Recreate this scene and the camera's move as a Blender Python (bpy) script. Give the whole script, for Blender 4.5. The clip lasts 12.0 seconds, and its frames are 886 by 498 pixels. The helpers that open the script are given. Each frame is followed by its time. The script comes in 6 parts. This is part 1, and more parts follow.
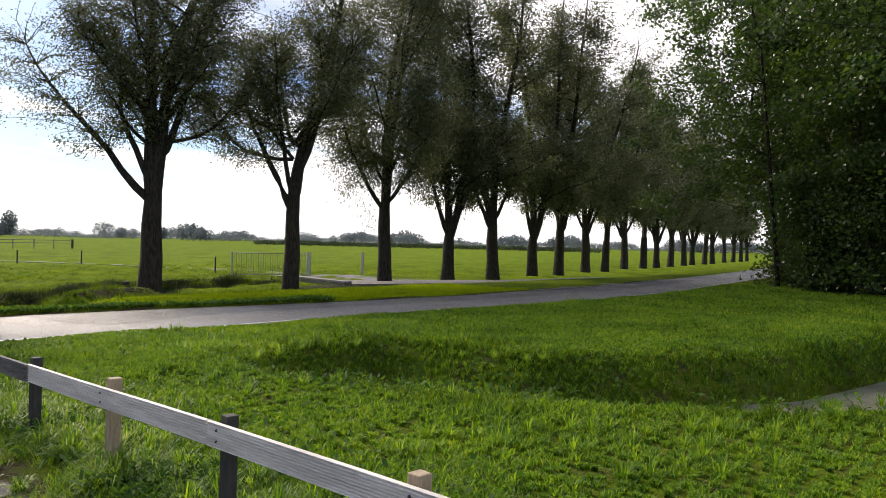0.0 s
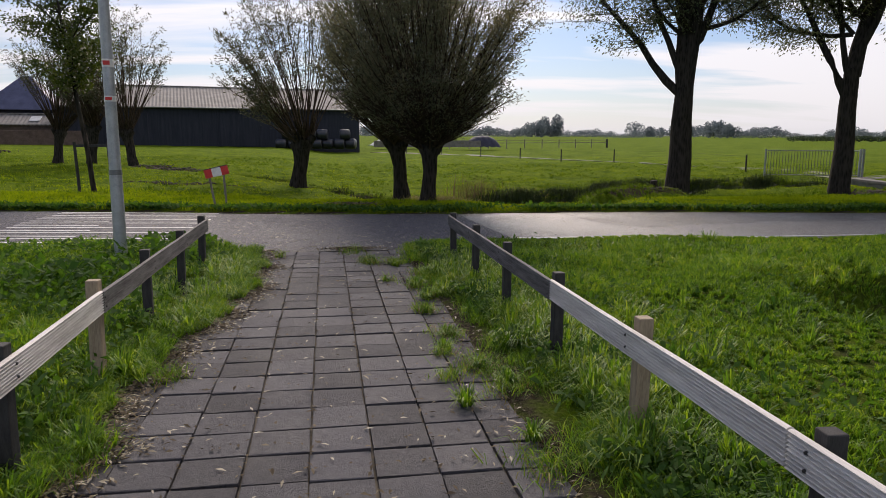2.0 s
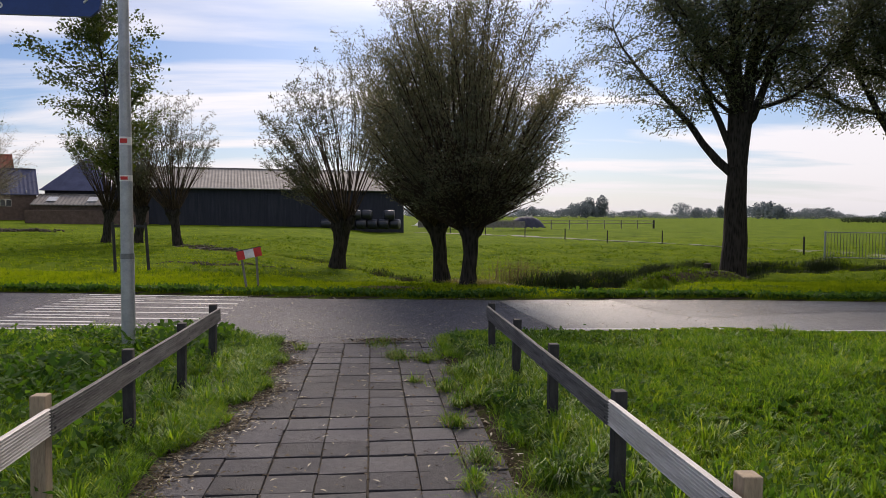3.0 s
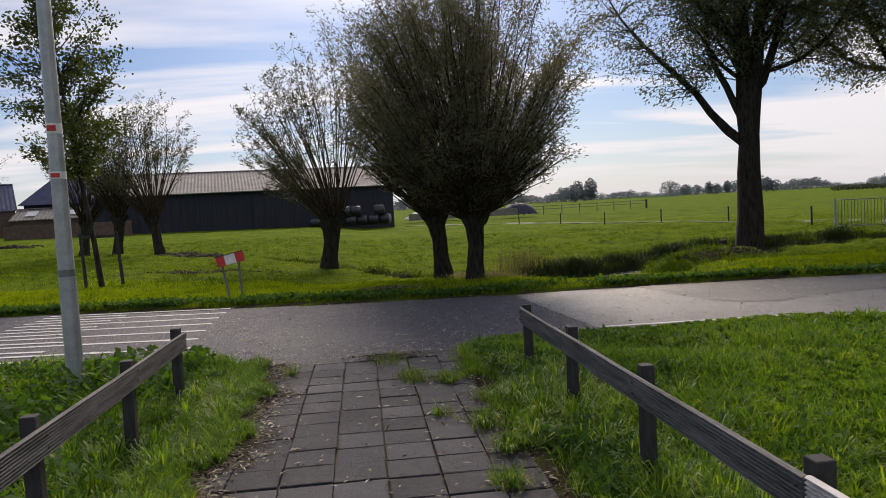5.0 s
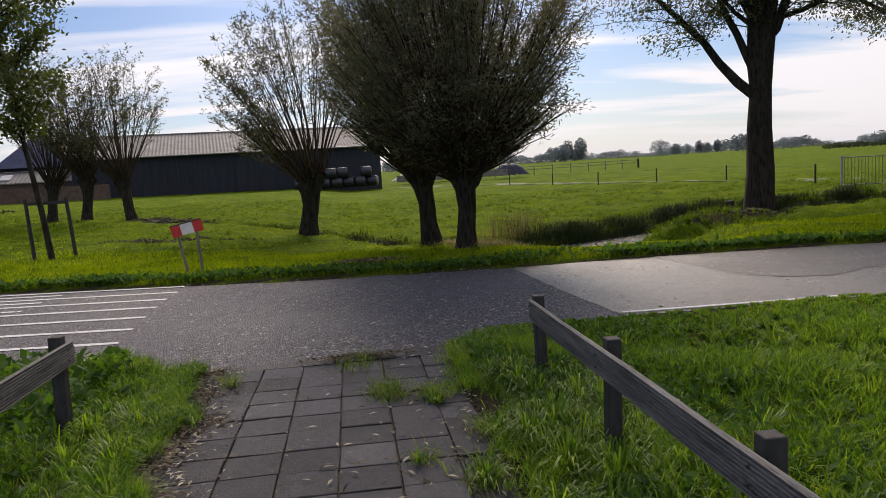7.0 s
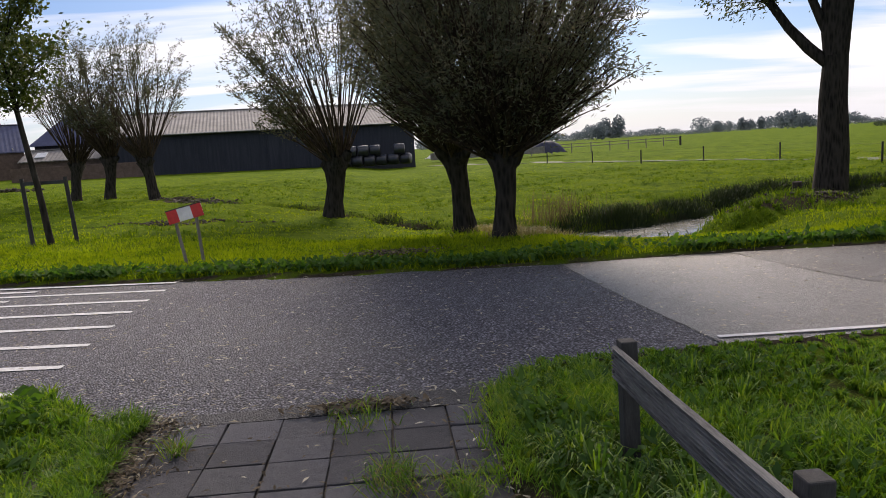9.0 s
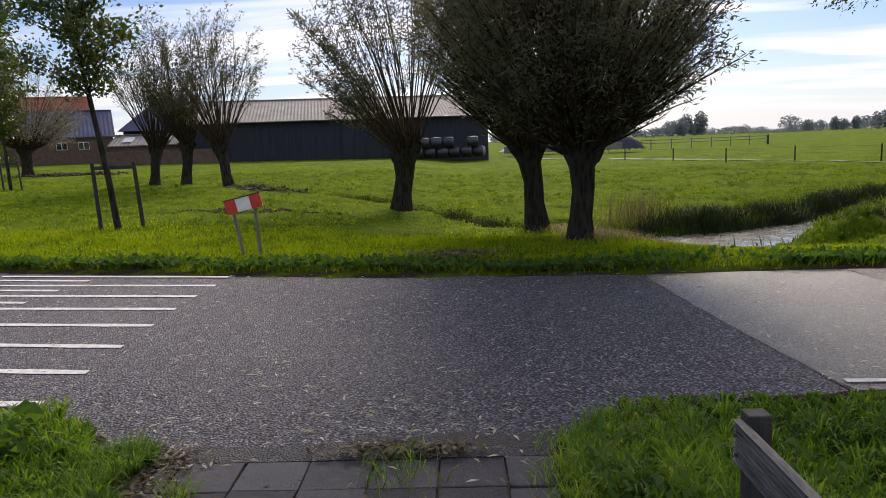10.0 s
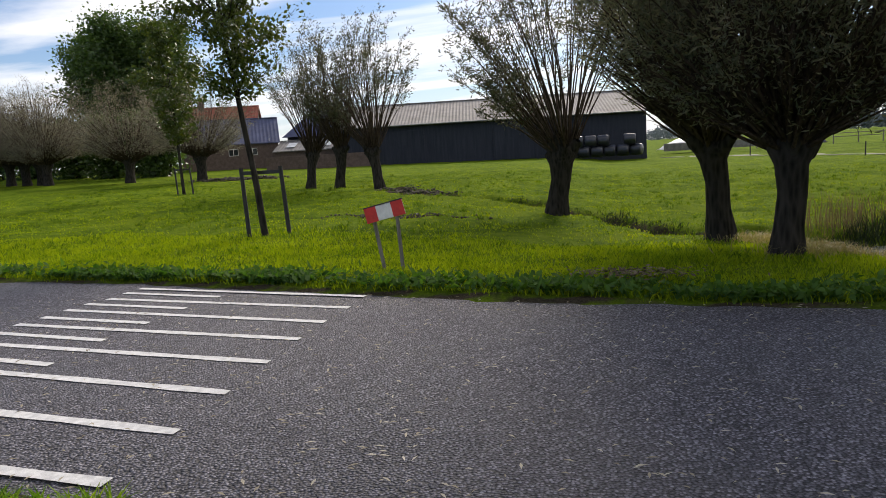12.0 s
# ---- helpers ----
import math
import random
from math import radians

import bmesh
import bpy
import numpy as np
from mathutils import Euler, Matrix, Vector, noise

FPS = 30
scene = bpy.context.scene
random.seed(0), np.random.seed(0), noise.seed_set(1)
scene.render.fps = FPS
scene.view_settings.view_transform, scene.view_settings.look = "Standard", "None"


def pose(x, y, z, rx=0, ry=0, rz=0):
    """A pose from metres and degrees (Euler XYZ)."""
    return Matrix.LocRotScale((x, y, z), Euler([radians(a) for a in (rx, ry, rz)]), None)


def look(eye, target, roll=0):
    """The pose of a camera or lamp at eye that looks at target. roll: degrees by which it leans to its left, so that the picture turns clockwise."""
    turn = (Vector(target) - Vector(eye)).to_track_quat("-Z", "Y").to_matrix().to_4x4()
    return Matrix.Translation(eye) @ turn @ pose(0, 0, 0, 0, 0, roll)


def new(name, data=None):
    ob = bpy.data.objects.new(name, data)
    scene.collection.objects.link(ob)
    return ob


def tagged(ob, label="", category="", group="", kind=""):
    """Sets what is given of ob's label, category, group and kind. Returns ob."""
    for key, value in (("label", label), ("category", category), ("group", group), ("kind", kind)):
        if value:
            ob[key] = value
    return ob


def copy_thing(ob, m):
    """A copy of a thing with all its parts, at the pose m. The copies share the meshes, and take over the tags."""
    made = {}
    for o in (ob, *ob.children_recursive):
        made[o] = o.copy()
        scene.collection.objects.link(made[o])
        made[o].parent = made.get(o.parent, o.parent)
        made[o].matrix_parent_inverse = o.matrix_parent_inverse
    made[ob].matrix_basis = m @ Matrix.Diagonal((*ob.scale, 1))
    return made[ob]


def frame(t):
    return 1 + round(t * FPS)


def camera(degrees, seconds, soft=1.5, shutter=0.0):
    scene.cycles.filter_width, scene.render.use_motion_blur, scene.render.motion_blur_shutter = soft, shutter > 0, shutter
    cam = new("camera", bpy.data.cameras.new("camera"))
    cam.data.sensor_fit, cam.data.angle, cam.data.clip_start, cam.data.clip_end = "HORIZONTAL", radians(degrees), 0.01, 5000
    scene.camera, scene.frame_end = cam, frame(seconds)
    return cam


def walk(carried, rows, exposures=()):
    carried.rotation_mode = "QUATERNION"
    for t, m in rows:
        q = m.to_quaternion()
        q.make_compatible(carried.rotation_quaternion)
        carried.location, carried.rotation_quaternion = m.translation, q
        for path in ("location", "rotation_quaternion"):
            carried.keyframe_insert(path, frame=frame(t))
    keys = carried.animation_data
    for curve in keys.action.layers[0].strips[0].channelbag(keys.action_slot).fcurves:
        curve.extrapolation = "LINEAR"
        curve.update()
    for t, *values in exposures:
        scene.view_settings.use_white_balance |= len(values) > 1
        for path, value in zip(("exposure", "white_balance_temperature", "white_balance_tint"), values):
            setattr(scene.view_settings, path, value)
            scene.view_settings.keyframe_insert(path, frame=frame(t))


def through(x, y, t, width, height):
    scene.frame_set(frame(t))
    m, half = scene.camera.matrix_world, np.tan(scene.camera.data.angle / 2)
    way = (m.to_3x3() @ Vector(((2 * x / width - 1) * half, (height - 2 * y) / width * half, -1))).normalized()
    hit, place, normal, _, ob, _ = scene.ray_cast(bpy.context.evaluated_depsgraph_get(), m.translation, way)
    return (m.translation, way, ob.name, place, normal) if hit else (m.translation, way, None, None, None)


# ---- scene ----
cam = camera(64.4, 12.0, soft=0.9)
PATH = [
    (0, (-0.538, -1.117, 1.6), (0.998, 0.164, 1.586), 1.4),
    (0.4, (-0.42, -0.85, 1.596), (0.768, 0.756, 1.508), 1.1),
    (0.5, (-0.395, -0.773, 1.597), (0.713, 0.887, 1.47), 0.7),
    (1, (-0.17, -0.357, 1.583), (0.517, 1.514, 1.411), -1.5),
    (1.5, (-0.004, -0.036, 1.552), (0.456, 1.885, 1.242), -1.5),
    (2, (0.11, 0.318, 1.555), (0.433, 2.266, 1.234), 0.2),
    (2.5, (0.257, 0.746, 1.545), (0.439, 2.717, 1.26), -1.7),
    (2.7, (0.296, 0.943, 1.55), (0.458, 2.924, 1.327), -1.7),
    (3, (0.326, 1.175, 1.573), (0.527, 3.162, 1.476), 0.3),
    (3.2, (0.319, 1.326, 1.574), (0.549, 3.313, 1.548), 0.6),
    (4.8, (0.23, 2.55, 1.501), (0.412, 4.541, 1.447), -3.1),
    (5, (0.24, 2.719, 1.503), (0.466, 4.703, 1.383), -3.1),
    (5.5, (0.296, 3.186, 1.505), (0.605, 5.157, 1.372), -4.7),
    (6, (0.328, 3.5, 1.484), (0.674, 5.459, 1.274), -3.2),
    (6.5, (0.373, 3.87, 1.48), (0.751, 5.823, 1.275), -2.8),
    (7, (0.463, 4.27, 1.484), (0.711, 6.241, 1.253), -3.5),
    (7.5, (0.488, 4.685, 1.458), (0.657, 6.661, 1.2), -2.3),
    (7.7, (0.504, 4.836, 1.46), (0.694, 6.809, 1.197), -3.4),
    (9.3, (0.694, 6.101, 1.462), (0.828, 8.073, 1.155), -3.4),
    (9.5, (0.706, 6.229, 1.453), (0.816, 8.198, 1.118), -3.3),
    (10, (0.744, 6.62, 1.46), (0.691, 8.597, 1.163), -2.2),
    (10.5, (0.78, 7.044, 1.431), (0.766, 9.023, 1.144), -1.0),
    (11, (0.731, 7.326, 1.419), (0.913, 9.3, 1.16), -1.1),
    (11.5, (0.66, 7.723, 1.426), (0.543, 9.682, 1.041), -3.2),
    (12, (0.496, 7.987, 1.431), (0.024, 9.911, 1.156), -3.4),
]
EXPOSURES = [(0, 0.72, 6950, 15), (0.5, 0.62, 6950, 16), (1.0, 0.38, 6850, 17), (2.0, 0.15, 6800, 18), (3.0, 0.16, 6850, 19), (5.0, 0.06, 6900, 18), (7.0, 0.18, 6900, 18), (10, 0.4, 6750, 18), (12, 0.44, 6750, 13)]
# rows of the path: seconds, eye, target, roll
walk(cam, [(t, look(e, g, r)) for t, e, g, r in PATH], exposures=EXPOSURES)

# ---- world, sun ----
SUN_AZ, SUN_EL = math.radians(7.0), math.radians(33.0)      # azimuth from +y towards +x
world = bpy.data.worlds.new("world")
scene.world = world
world.use_nodes = True
wn, wl = world.node_tree.nodes, world.node_tree.links
sky = wn.new("ShaderNodeTexSky")
sky.sky_type = 'NISHITA'
sky.sun_disc = False
sky.sun_elevation, sky.sun_rotation = SUN_EL, SUN_AZ
sky.air_density, sky.dust_density, sky.ozone_density = 1.0, 0.4, 1.5
back = wn["Background"]
back.inputs["Strength"].default_value = 0.07
# streaky thin cloud over the whole dome: the direction laid on a flat cloud deck
co = wn.new("ShaderNodeTexCoord")
sep = wn.new("ShaderNodeSeparateXYZ")
wl.new(co.outputs["Generated"], sep.inputs[0])


def wmath(op, a, b):
    n = wn.new("ShaderNodeMath")
    n.operation = op
    for i, v in enumerate((a, b)):
        if isinstance(v, (int, float)):
            n.inputs[i].default_value = v
        else:
            wl.new(v, n.inputs[i])
    return n.outputs[0]


zz = wmath('ADD', wmath('MAXIMUM', sep.outputs[2], 0.0), 0.09)
dx, dy = wmath('DIVIDE', sep.outputs[0], zz), wmath('DIVIDE', sep.outputs[1], zz)
comb = wn.new("ShaderNodeCombineXYZ")
wl.new(wmath('MULTIPLY', wmath('ADD', dx, wmath('MULTIPLY', dy, 0.25)), 0.32), comb.inputs[0])
wl.new(wmath('MULTIPLY', dy, 0.85), comb.inputs[1])
cn = wn.new("ShaderNodeTexNoise")
cn.inputs["Scale"].default_value, cn.inputs["Detail"].default_value = 0.85, 9.0
cn.inputs["Roughness"].default_value, cn.inputs["Distortion"].default_value = 0.52, 0.35
wl.new(comb.outputs[0], cn.inputs["Vector"])
ramp = wn.new("ShaderNodeValToRGB")
ramp.color_ramp.elements[0].position, ramp.color_ramp.elements[1].position = 0.46, 0.57
cover = wn.new("ShaderNodeMapRange")
cover.inputs["From Min"].default_value, cover.inputs["From Max"].default_value = 0.4, 0.85
cover.inputs["To Min"].default_value, cover.inputs["To Max"].default_value = 0.0, 0.14
wl.new(sep.outputs[0], cover.inputs["Value"])
wl.new(wmath('ADD', cn.outputs["Fac"], cover.outputs["Result"]), ramp.inputs[0])
# glare round the sun behind the thin cloud
sunv = wn.new("ShaderNodeVectorMath")
sunv.operation = 'DOT_PRODUCT'
sunv.inputs[1].default_value = (math.sin(SUN_AZ) * math.cos(SUN_EL), math.cos(SUN_AZ) * math.cos(SUN_EL), math.sin(SUN_EL))
wl.new(co.outputs["Generated"], sunv.inputs[0])
glow = wmath('POWER', wmath('MAXIMUM', sunv.outputs["Value"], 0.0), 18.0)
cloudy = wn.new("ShaderNodeMix")
cloudy.data_type = 'RGBA'
cloudy.inputs[7].default_value = (12.6, 12.8, 13.1, 1)
wl.new(wmath('MULTIPLY', ramp.outputs[0], 0.86), cloudy.inputs[0])
skyc = wn.new("ShaderNodeMix")
skyc.data_type = 'RGBA'
skyc.blend_type = 'MULTIPLY'
skyc.inputs[0].default_value = 1.0
skyc.inputs[7].default_value = (0.72, 0.9, 1.16, 1)
wl.new(sky.outputs[0], skyc.inputs[6])
wl.new(skyc.outputs[2], cloudy.inputs[6])
glare = wn.new("ShaderNodeMix")
glare.data_type = 'RGBA'
glare.blend_type = 'ADD'
glare.inputs[7].default_value = (7.5, 7.3, 7.0, 1)
wl.new(glow, glare.inputs[0])
hazy = wn.new("ShaderNodeMix")
hazy.data_type = 'RGBA'
hazy.inputs[7].default_value = (9.6, 9.9, 10.4, 1)
wl.new(wmath('POWER', wmath('SUBTRACT', 1.0, wmath('MAXIMUM', sep.outputs[2], 0.0)), 17.0), hazy.inputs[0])
wl.new(cloudy.outputs[2], hazy.inputs[6])
wl.new(hazy.outputs[2], glare.inputs[6])
wl.new(glare.outputs[2], back.inputs["Color"])

sun = new("sun", bpy.data.lights.new("sun", 'SUN'))
sun.data.energy, sun.data.angle, sun.data.color = 3.6, math.radians(24.0), (1.0, 0.91, 0.78)
sun.matrix_world = look((0, 0, 30), (-math.sin(SUN_AZ) * math.cos(SUN_EL), -math.cos(SUN_AZ) * math.cos(SUN_EL), 30 - math.sin(SUN_EL)))

# ---- materials ----


class Nodes:
    def __init__(self, name):
        self.mat = bpy.data.materials.new(name)
        self.mat.use_nodes = True
        self.n, self.l = self.mat.node_tree.nodes, self.mat.node_tree.links
        self.bsdf = self.n["Principled BSDF"]
        self.out = self.n["Material Output"]

    def put(self, kind, **sets):
        node = self.n.new(kind)
        for k, v in sets.items():
            node.inputs[k.replace("_", " ")].default_value = v
        return node

    def coord(self, stretch=(1, 1, 1), local=True):
        c = self.n.new("ShaderNodeTexCoord") if local else self.n.new("ShaderNodeNewGeometry")
        m = self.n.new("ShaderNodeMapping")
        m.inputs["Scale"].default_value = stretch
        self.l.new(c.outputs["Object" if local else "Position"], m.inputs[0])
        return m.outputs[0]

    def noise(self, scale, detail=4.0, rough=0.55, vec=None):
        t = self.put("ShaderNodeTexNoise", Scale=scale, Detail=detail, Roughness=rough)
        if vec is not None:
            self.l.new(vec, t.inputs["Vector"])
        return t.outputs["Fac"]

    def ramp(self, fac, stops):
        r = self.n.new("ShaderNodeValToRGB")
        e = r.color_ramp.elements
        while len(e) < len(stops):
            e.new(0.5)
        for s, (p, c) in zip(e, stops):
            s.position, s.color = p, (*c, 1)
        self.l.new(fac, r.inputs[0])
        return r.outputs[0]

    def mix(self, fac, a, b, blend='MIX'):
        m = self.n.new("ShaderNodeMix")
        m.data_type, m.blend_type = 'RGBA', blend
        for i, v in ((0, fac), (6, a), (7, b)):
            if isinstance(v, (int, float)):
                m.inputs[i].default_value = v
            elif isinstance(v, tuple):
                m.inputs[i].default_value = (*v, 1)
            else:
                self.l.new(v, m.inputs[i])
        return m.outputs[2]

    def math(self, op, a, b=0.0):
        m = self.n.new("ShaderNodeMath")
        m.operation = op
        for i, v in enumerate((a, b)):
            if isinstance(v, (int, float)):
                m.inputs[i].default_value = v
            else:
                self.l.new(v, m.inputs[i])
        return m.outputs[0]

    def bump(self, h, strength=0.4, dist=0.01):
        b = self.put("ShaderNodeBump", Strength=strength, Distance=dist)
        self.l.new(h, b.inputs["Height"])
        self.l.new(b.outputs[0], self.bsdf.inputs["Normal"])

    def done(self, colour, rough, metal=0.0, spec=0.5):
        if isinstance(colour, tuple):
            self.bsdf.inputs["Base Color"].default_value = (*colour, 1)
        else:
            self.l.new(colour, self.bsdf.inputs["Base Color"])
        if isinstance(rough, (int, float)):
            self.bsdf.inputs["Roughness"].default_value = rough
        else:
            self.l.new(rough, self.bsdf.inputs["Roughness"])
        self.bsdf.inputs["Metallic"].default_value = metal
        self.bsdf.inputs["Specular IOR Level"].default_value = spec
        return self.mat


def leafy(name, stops, through, share=0.45, rough=0.5, patch=5.0, spec=0.3):
    """Thin leaves or blades: one colour per leaf, and light that comes through them."""
    m = Nodes(name)
    g = m.n.new("ShaderNodeNewGeometry")
    big, mid = m.noise(0.6, 3.0, 0.6, m.coord(local=False)), m.noise(patch, 2.0, 0.5, m.coord(local=False))
    clump = m.math('ADD', m.math('MULTIPLY', big, 0.5), m.math('MULTIPLY', mid, 0.5))
    wide = m.math('ADD', m.math('MULTIPLY', m.math('SUBTRACT', clump, 0.5), 2.6), 0.5)
    fac = m.math('ADD', m.math('MULTIPLY', g.outputs["Random Per Island"], 0.5), m.math('MULTIPLY', wide, 0.5))
    col = m.ramp(fac, stops)
    m.done(col, rough, spec=spec)
    tr = m.put("ShaderNodeBsdfTranslucent")
    m.l.new(m.mix(1.0, col, through, 'MULTIPLY'), tr.inputs["Color"])
    mx = m.put("ShaderNodeMixShader", Fac=share)
    m.l.new(m.bsdf.outputs[0], mx.inputs[1])
    m.l.new(tr.outputs[0], mx.inputs[2])
    m.l.new(mx.outputs[0], m.out.inputs[0])
    return m.mat


def plain(name, a, b, scale=6.0, rough=0.6, metal=0.0, bump=0.15, stretch=(1, 1, 1), dist=0.004, local=True, spec=0.5):
    """Two tones of one surface at two scales, with fine relief."""
    m = Nodes(name)
    v = m.coord(stretch, local)
    n1, n2 = m.noise(scale, 5.0, 0.6, v), m.noise(scale * 9, 3.0, 0.6, v)
    f = m.math('ADD', m.math('MULTIPLY', n1, 0.65), m.math('MULTIPLY', n2, 0.35))
    m.bump(f, bump, dist)
    return m.done(m.ramp(f, [(0.35, a), (0.65, b)]), rough, metal, spec)


GRASS = leafy("grass_blades", [(0.12, (0.022, 0.06, 0.012)), (0.42, (0.085, 0.19, 0.022)), (0.75, (0.2, 0.31, 0.035)), (1.0, (0.38, 0.42, 0.08))], (1.7, 1.6, 0.5), 0.5, 0.5, 9.0, 0.2)
GRASS_MEADOW = leafy("meadow_blades", [(0.15, (0.055, 0.12, 0.006)), (0.5, (0.18, 0.255, 0.012)), (0.9, (0.265, 0.335, 0.02))], (1.6, 1.5, 0.4), 0.5, 0.85, 2.0, 0.04)
TUSSOCK = leafy("tussock_blades", [(0.15, (0.035, 0.078, 0.007)), (0.6, (0.105, 0.17, 0.014)), (0.95, (0.21, 0.265, 0.035))], (1.5, 1.5, 0.5), 0.35, 0.8, 3.0, 0.05)
# blades darkened to carry the shade of the bank turned from the sun
BANK_SHADED = leafy("shaded_bank_blades", [(0.2, (0.012, 0.026, 0.008)), (0.8, (0.05, 0.075, 0.02))], (1.3, 1.3, 0.7), 0.12, 0.7)
LEAF_GREY = leafy("grey_willow_leaves", [(0.2, (0.13, 0.125, 0.095)), (0.8, (0.26, 0.24, 0.185))], (1.2, 1.15, 0.9), 0.3, 0.6)
DRY_REED = leafy("dry_reed", [(0.2, (0.07, 0.05, 0.03)), (0.8, (0.2, 0.15, 0.09))], (1.1, 1.0, 0.8), 0.25, 0.7)
GRASS_DRY = leafy("dry_grass", [(0.2, (0.12, 0.13, 0.03)), (0.8, (0.33, 0.27, 0.12))], (1.3, 1.2, 0.7), 0.4, 0.6)
WEED = leafy("weed_leaves", [(0.2, (0.028, 0.075, 0.012)), (0.8, (0.085, 0.16, 0.03))], (1.6, 1.7, 0.6), 0.4, 0.85)
LEAF_WILLOW = leafy("willow_leaves", [(0.2, (0.06, 0.075, 0.05)), (0.55, (0.115, 0.125, 0.085)), (0.9, (0.195, 0.175, 0.12))], (1.6, 1.45, 1.0), 0.5, 0.42)
LEAF_THIN = leafy("sparse_willow_leaves", [(0.2, (0.035, 0.048, 0.028)), (0.55, (0.066, 0.075, 0.046)), (0.9, (0.12, 0.105, 0.065))], (1.5, 1.4, 0.9), 0.36, 0.5)
LEAF_ROW = leafy("row_willow_leaves", [(0.2, (0.05, 0.07, 0.038)), (0.55, (0.082, 0.102, 0.055)), (0.9, (0.14, 0.13, 0.065))], (1.5, 1.45, 0.9), 0.36, 0.42)
LEAF_ALDER = leafy("alder_leaves", [(0.2, (0.028, 0.06, 0.02)), (0.8, (0.07, 0.115, 0.032))], (1.5, 1.5, 0.6), 0.35, 0.35)
LEAF_OAK = leafy("young_oak_leaves", [(0.2, (0.03, 0.058, 0.016)), (0.8, (0.078, 0.10, 0.025))], (1.5, 1.4, 0.5), 0.34, 0.35)
# leaf colour paled to blue-grey, standing in for distance haze
LEAF_HAZED = leafy("hazed_far_leaves", [(0.2, (0.12, 0.15, 0.17)), (0.8, (0.165, 0.195, 0.215))], (1.0, 1.0, 1.0), 0.45, 1.0, 5.0, 0.0)
LEAF_HEDGE = leafy("far_hedge_leaves", [(0.2, (0.035, 0.055, 0.03)), (0.8, (0.08, 0.11, 0.06))], (1.0, 1.0, 1.0), 0.2, 0.9)
DEBRIS = leafy("dirt_crumbs", [(0.1, (0.04, 0.03, 0.02)), (0.6, (0.13, 0.10, 0.065)), (0.95, (0.28, 0.23, 0.15))], (1, 1, 0.9), 0.1, 0.9)
LITTER = leafy("fallen_leaves", [(0.1, (0.09, 0.065, 0.035)), (0.5, (0.36, 0.32, 0.23)), (0.9, (0.58, 0.54, 0.45))], (1, 1, 0.9), 0.2, 0.6)


def bark(name, a, b):
    m = Nodes(name)
    v = m.coord((1, 1, 0.22), False)
    n1 = m.noise(14.0, 6.0, 0.65, v)
    vo = m.put("ShaderNodeTexVoronoi", Scale=16.0)
    m.l.new(v, vo.inputs["Vector"])
    h = m.math('ADD', m.math('MULTIPLY', n1, 0.6), m.math('MULTIPLY', vo.outputs["Distance"], 0.6))
    m.bump(h, 0.9, 0.03)
    return m.done(m.ramp(h, [(0.3, a), (0.75, b)]), 0.95, spec=0.08)


BARK = bark("willow_bark", (0.010, 0.009, 0.008), (0.045, 0.04, 0.034))
TWIG = bark("twig_bark", (0.022, 0.017, 0.013), (0.075, 0.055, 0.04))

# ground: turf with bare soil beside the paving and by the ditches
g = Nodes("turf")
pos = g.coord(local=False)
gn1, gn2, gn3 = g.noise(0.35, 5.0, 0.6, pos), g.noise(3.0, 5.0, 0.65, pos), g.noise(40.0, 4.0, 0.7, pos)
gf = g.math('ADD', g.math('ADD', g.math('MULTIPLY', gn1, 0.35), g.math('MULTIPLY', gn2, 0.35)), g.math('MULTIPLY', gn3, 0.3))
turf = g.ramp(gf, [(0.36, (0.03, 0.062, 0.004)), (0.5, (0.095, 0.15, 0.008)), (0.62, (0.16, 0.21, 0.014))])
soil = g.ramp(gn3, [(0.3, (0.02, 0.018, 0.012)), (0.7, (0.085, 0.07, 0.048))])
at = g.n.new("ShaderNodeAttribute")
at.attribute_name = "soil"
sf = g.math('MULTIPLY', g.math('SUBTRACT', g.math('ADD', at.outputs["Fac"], g.math('MULTIPLY', gn2, 0.7)), 0.72), 5.0)
g.mat.node_tree.nodes[sf.node.name].use_clamp = True
g.bump(g.math('ADD', gn3, gn2), 0.9, 0.05)
TURF = g.done(g.mix(sf, turf, soil), 1.0, spec=0.02)


def asphalt(name, dark, light, stone, scale, rough, spec=0.5, relief=0.8):
    m = Nodes(name)
    p = m.coord(local=False)
    vo = m.put("ShaderNodeTexVoronoi", Scale=scale)
    m.l.new(p, vo.inputs["Vector"])
    big, mid = m.noise(0.5, 4.0, 0.6, p), m.noise(5.0, 4.0, 0.6, p)
    pit = m.ramp(vo.outputs["Distance"], [(0.3, (1.12, 1.12, 1.12)), (0.7, (0.16, 0.155, 0.165))])
    chips = m.mix(1.0, m.ramp(vo.outputs["Color"], [(0.1, dark), (0.6, light), (0.9, stone)]), pit, 'MULTIPLY')
    stain = m.ramp(m.math('ADD', m.math('MULTIPLY', big, 0.6), m.math('MULTIPLY', mid, 0.4)), [(0.36, (0.68, 0.68, 0.7)), (0.62, (1.15, 1.13, 1.12))])
    m.bump(m.math('SUBTRACT', 1.0, vo.outputs["Distance"]), relief, 0.015)
    return m.done(m.mix(1.0, chips, stain, 'MULTIPLY'), m.ramp(big, [(0.35, (rough - 0.09,) * 3), (0.65, (rough + 0.09,) * 3)]), spec=spec)


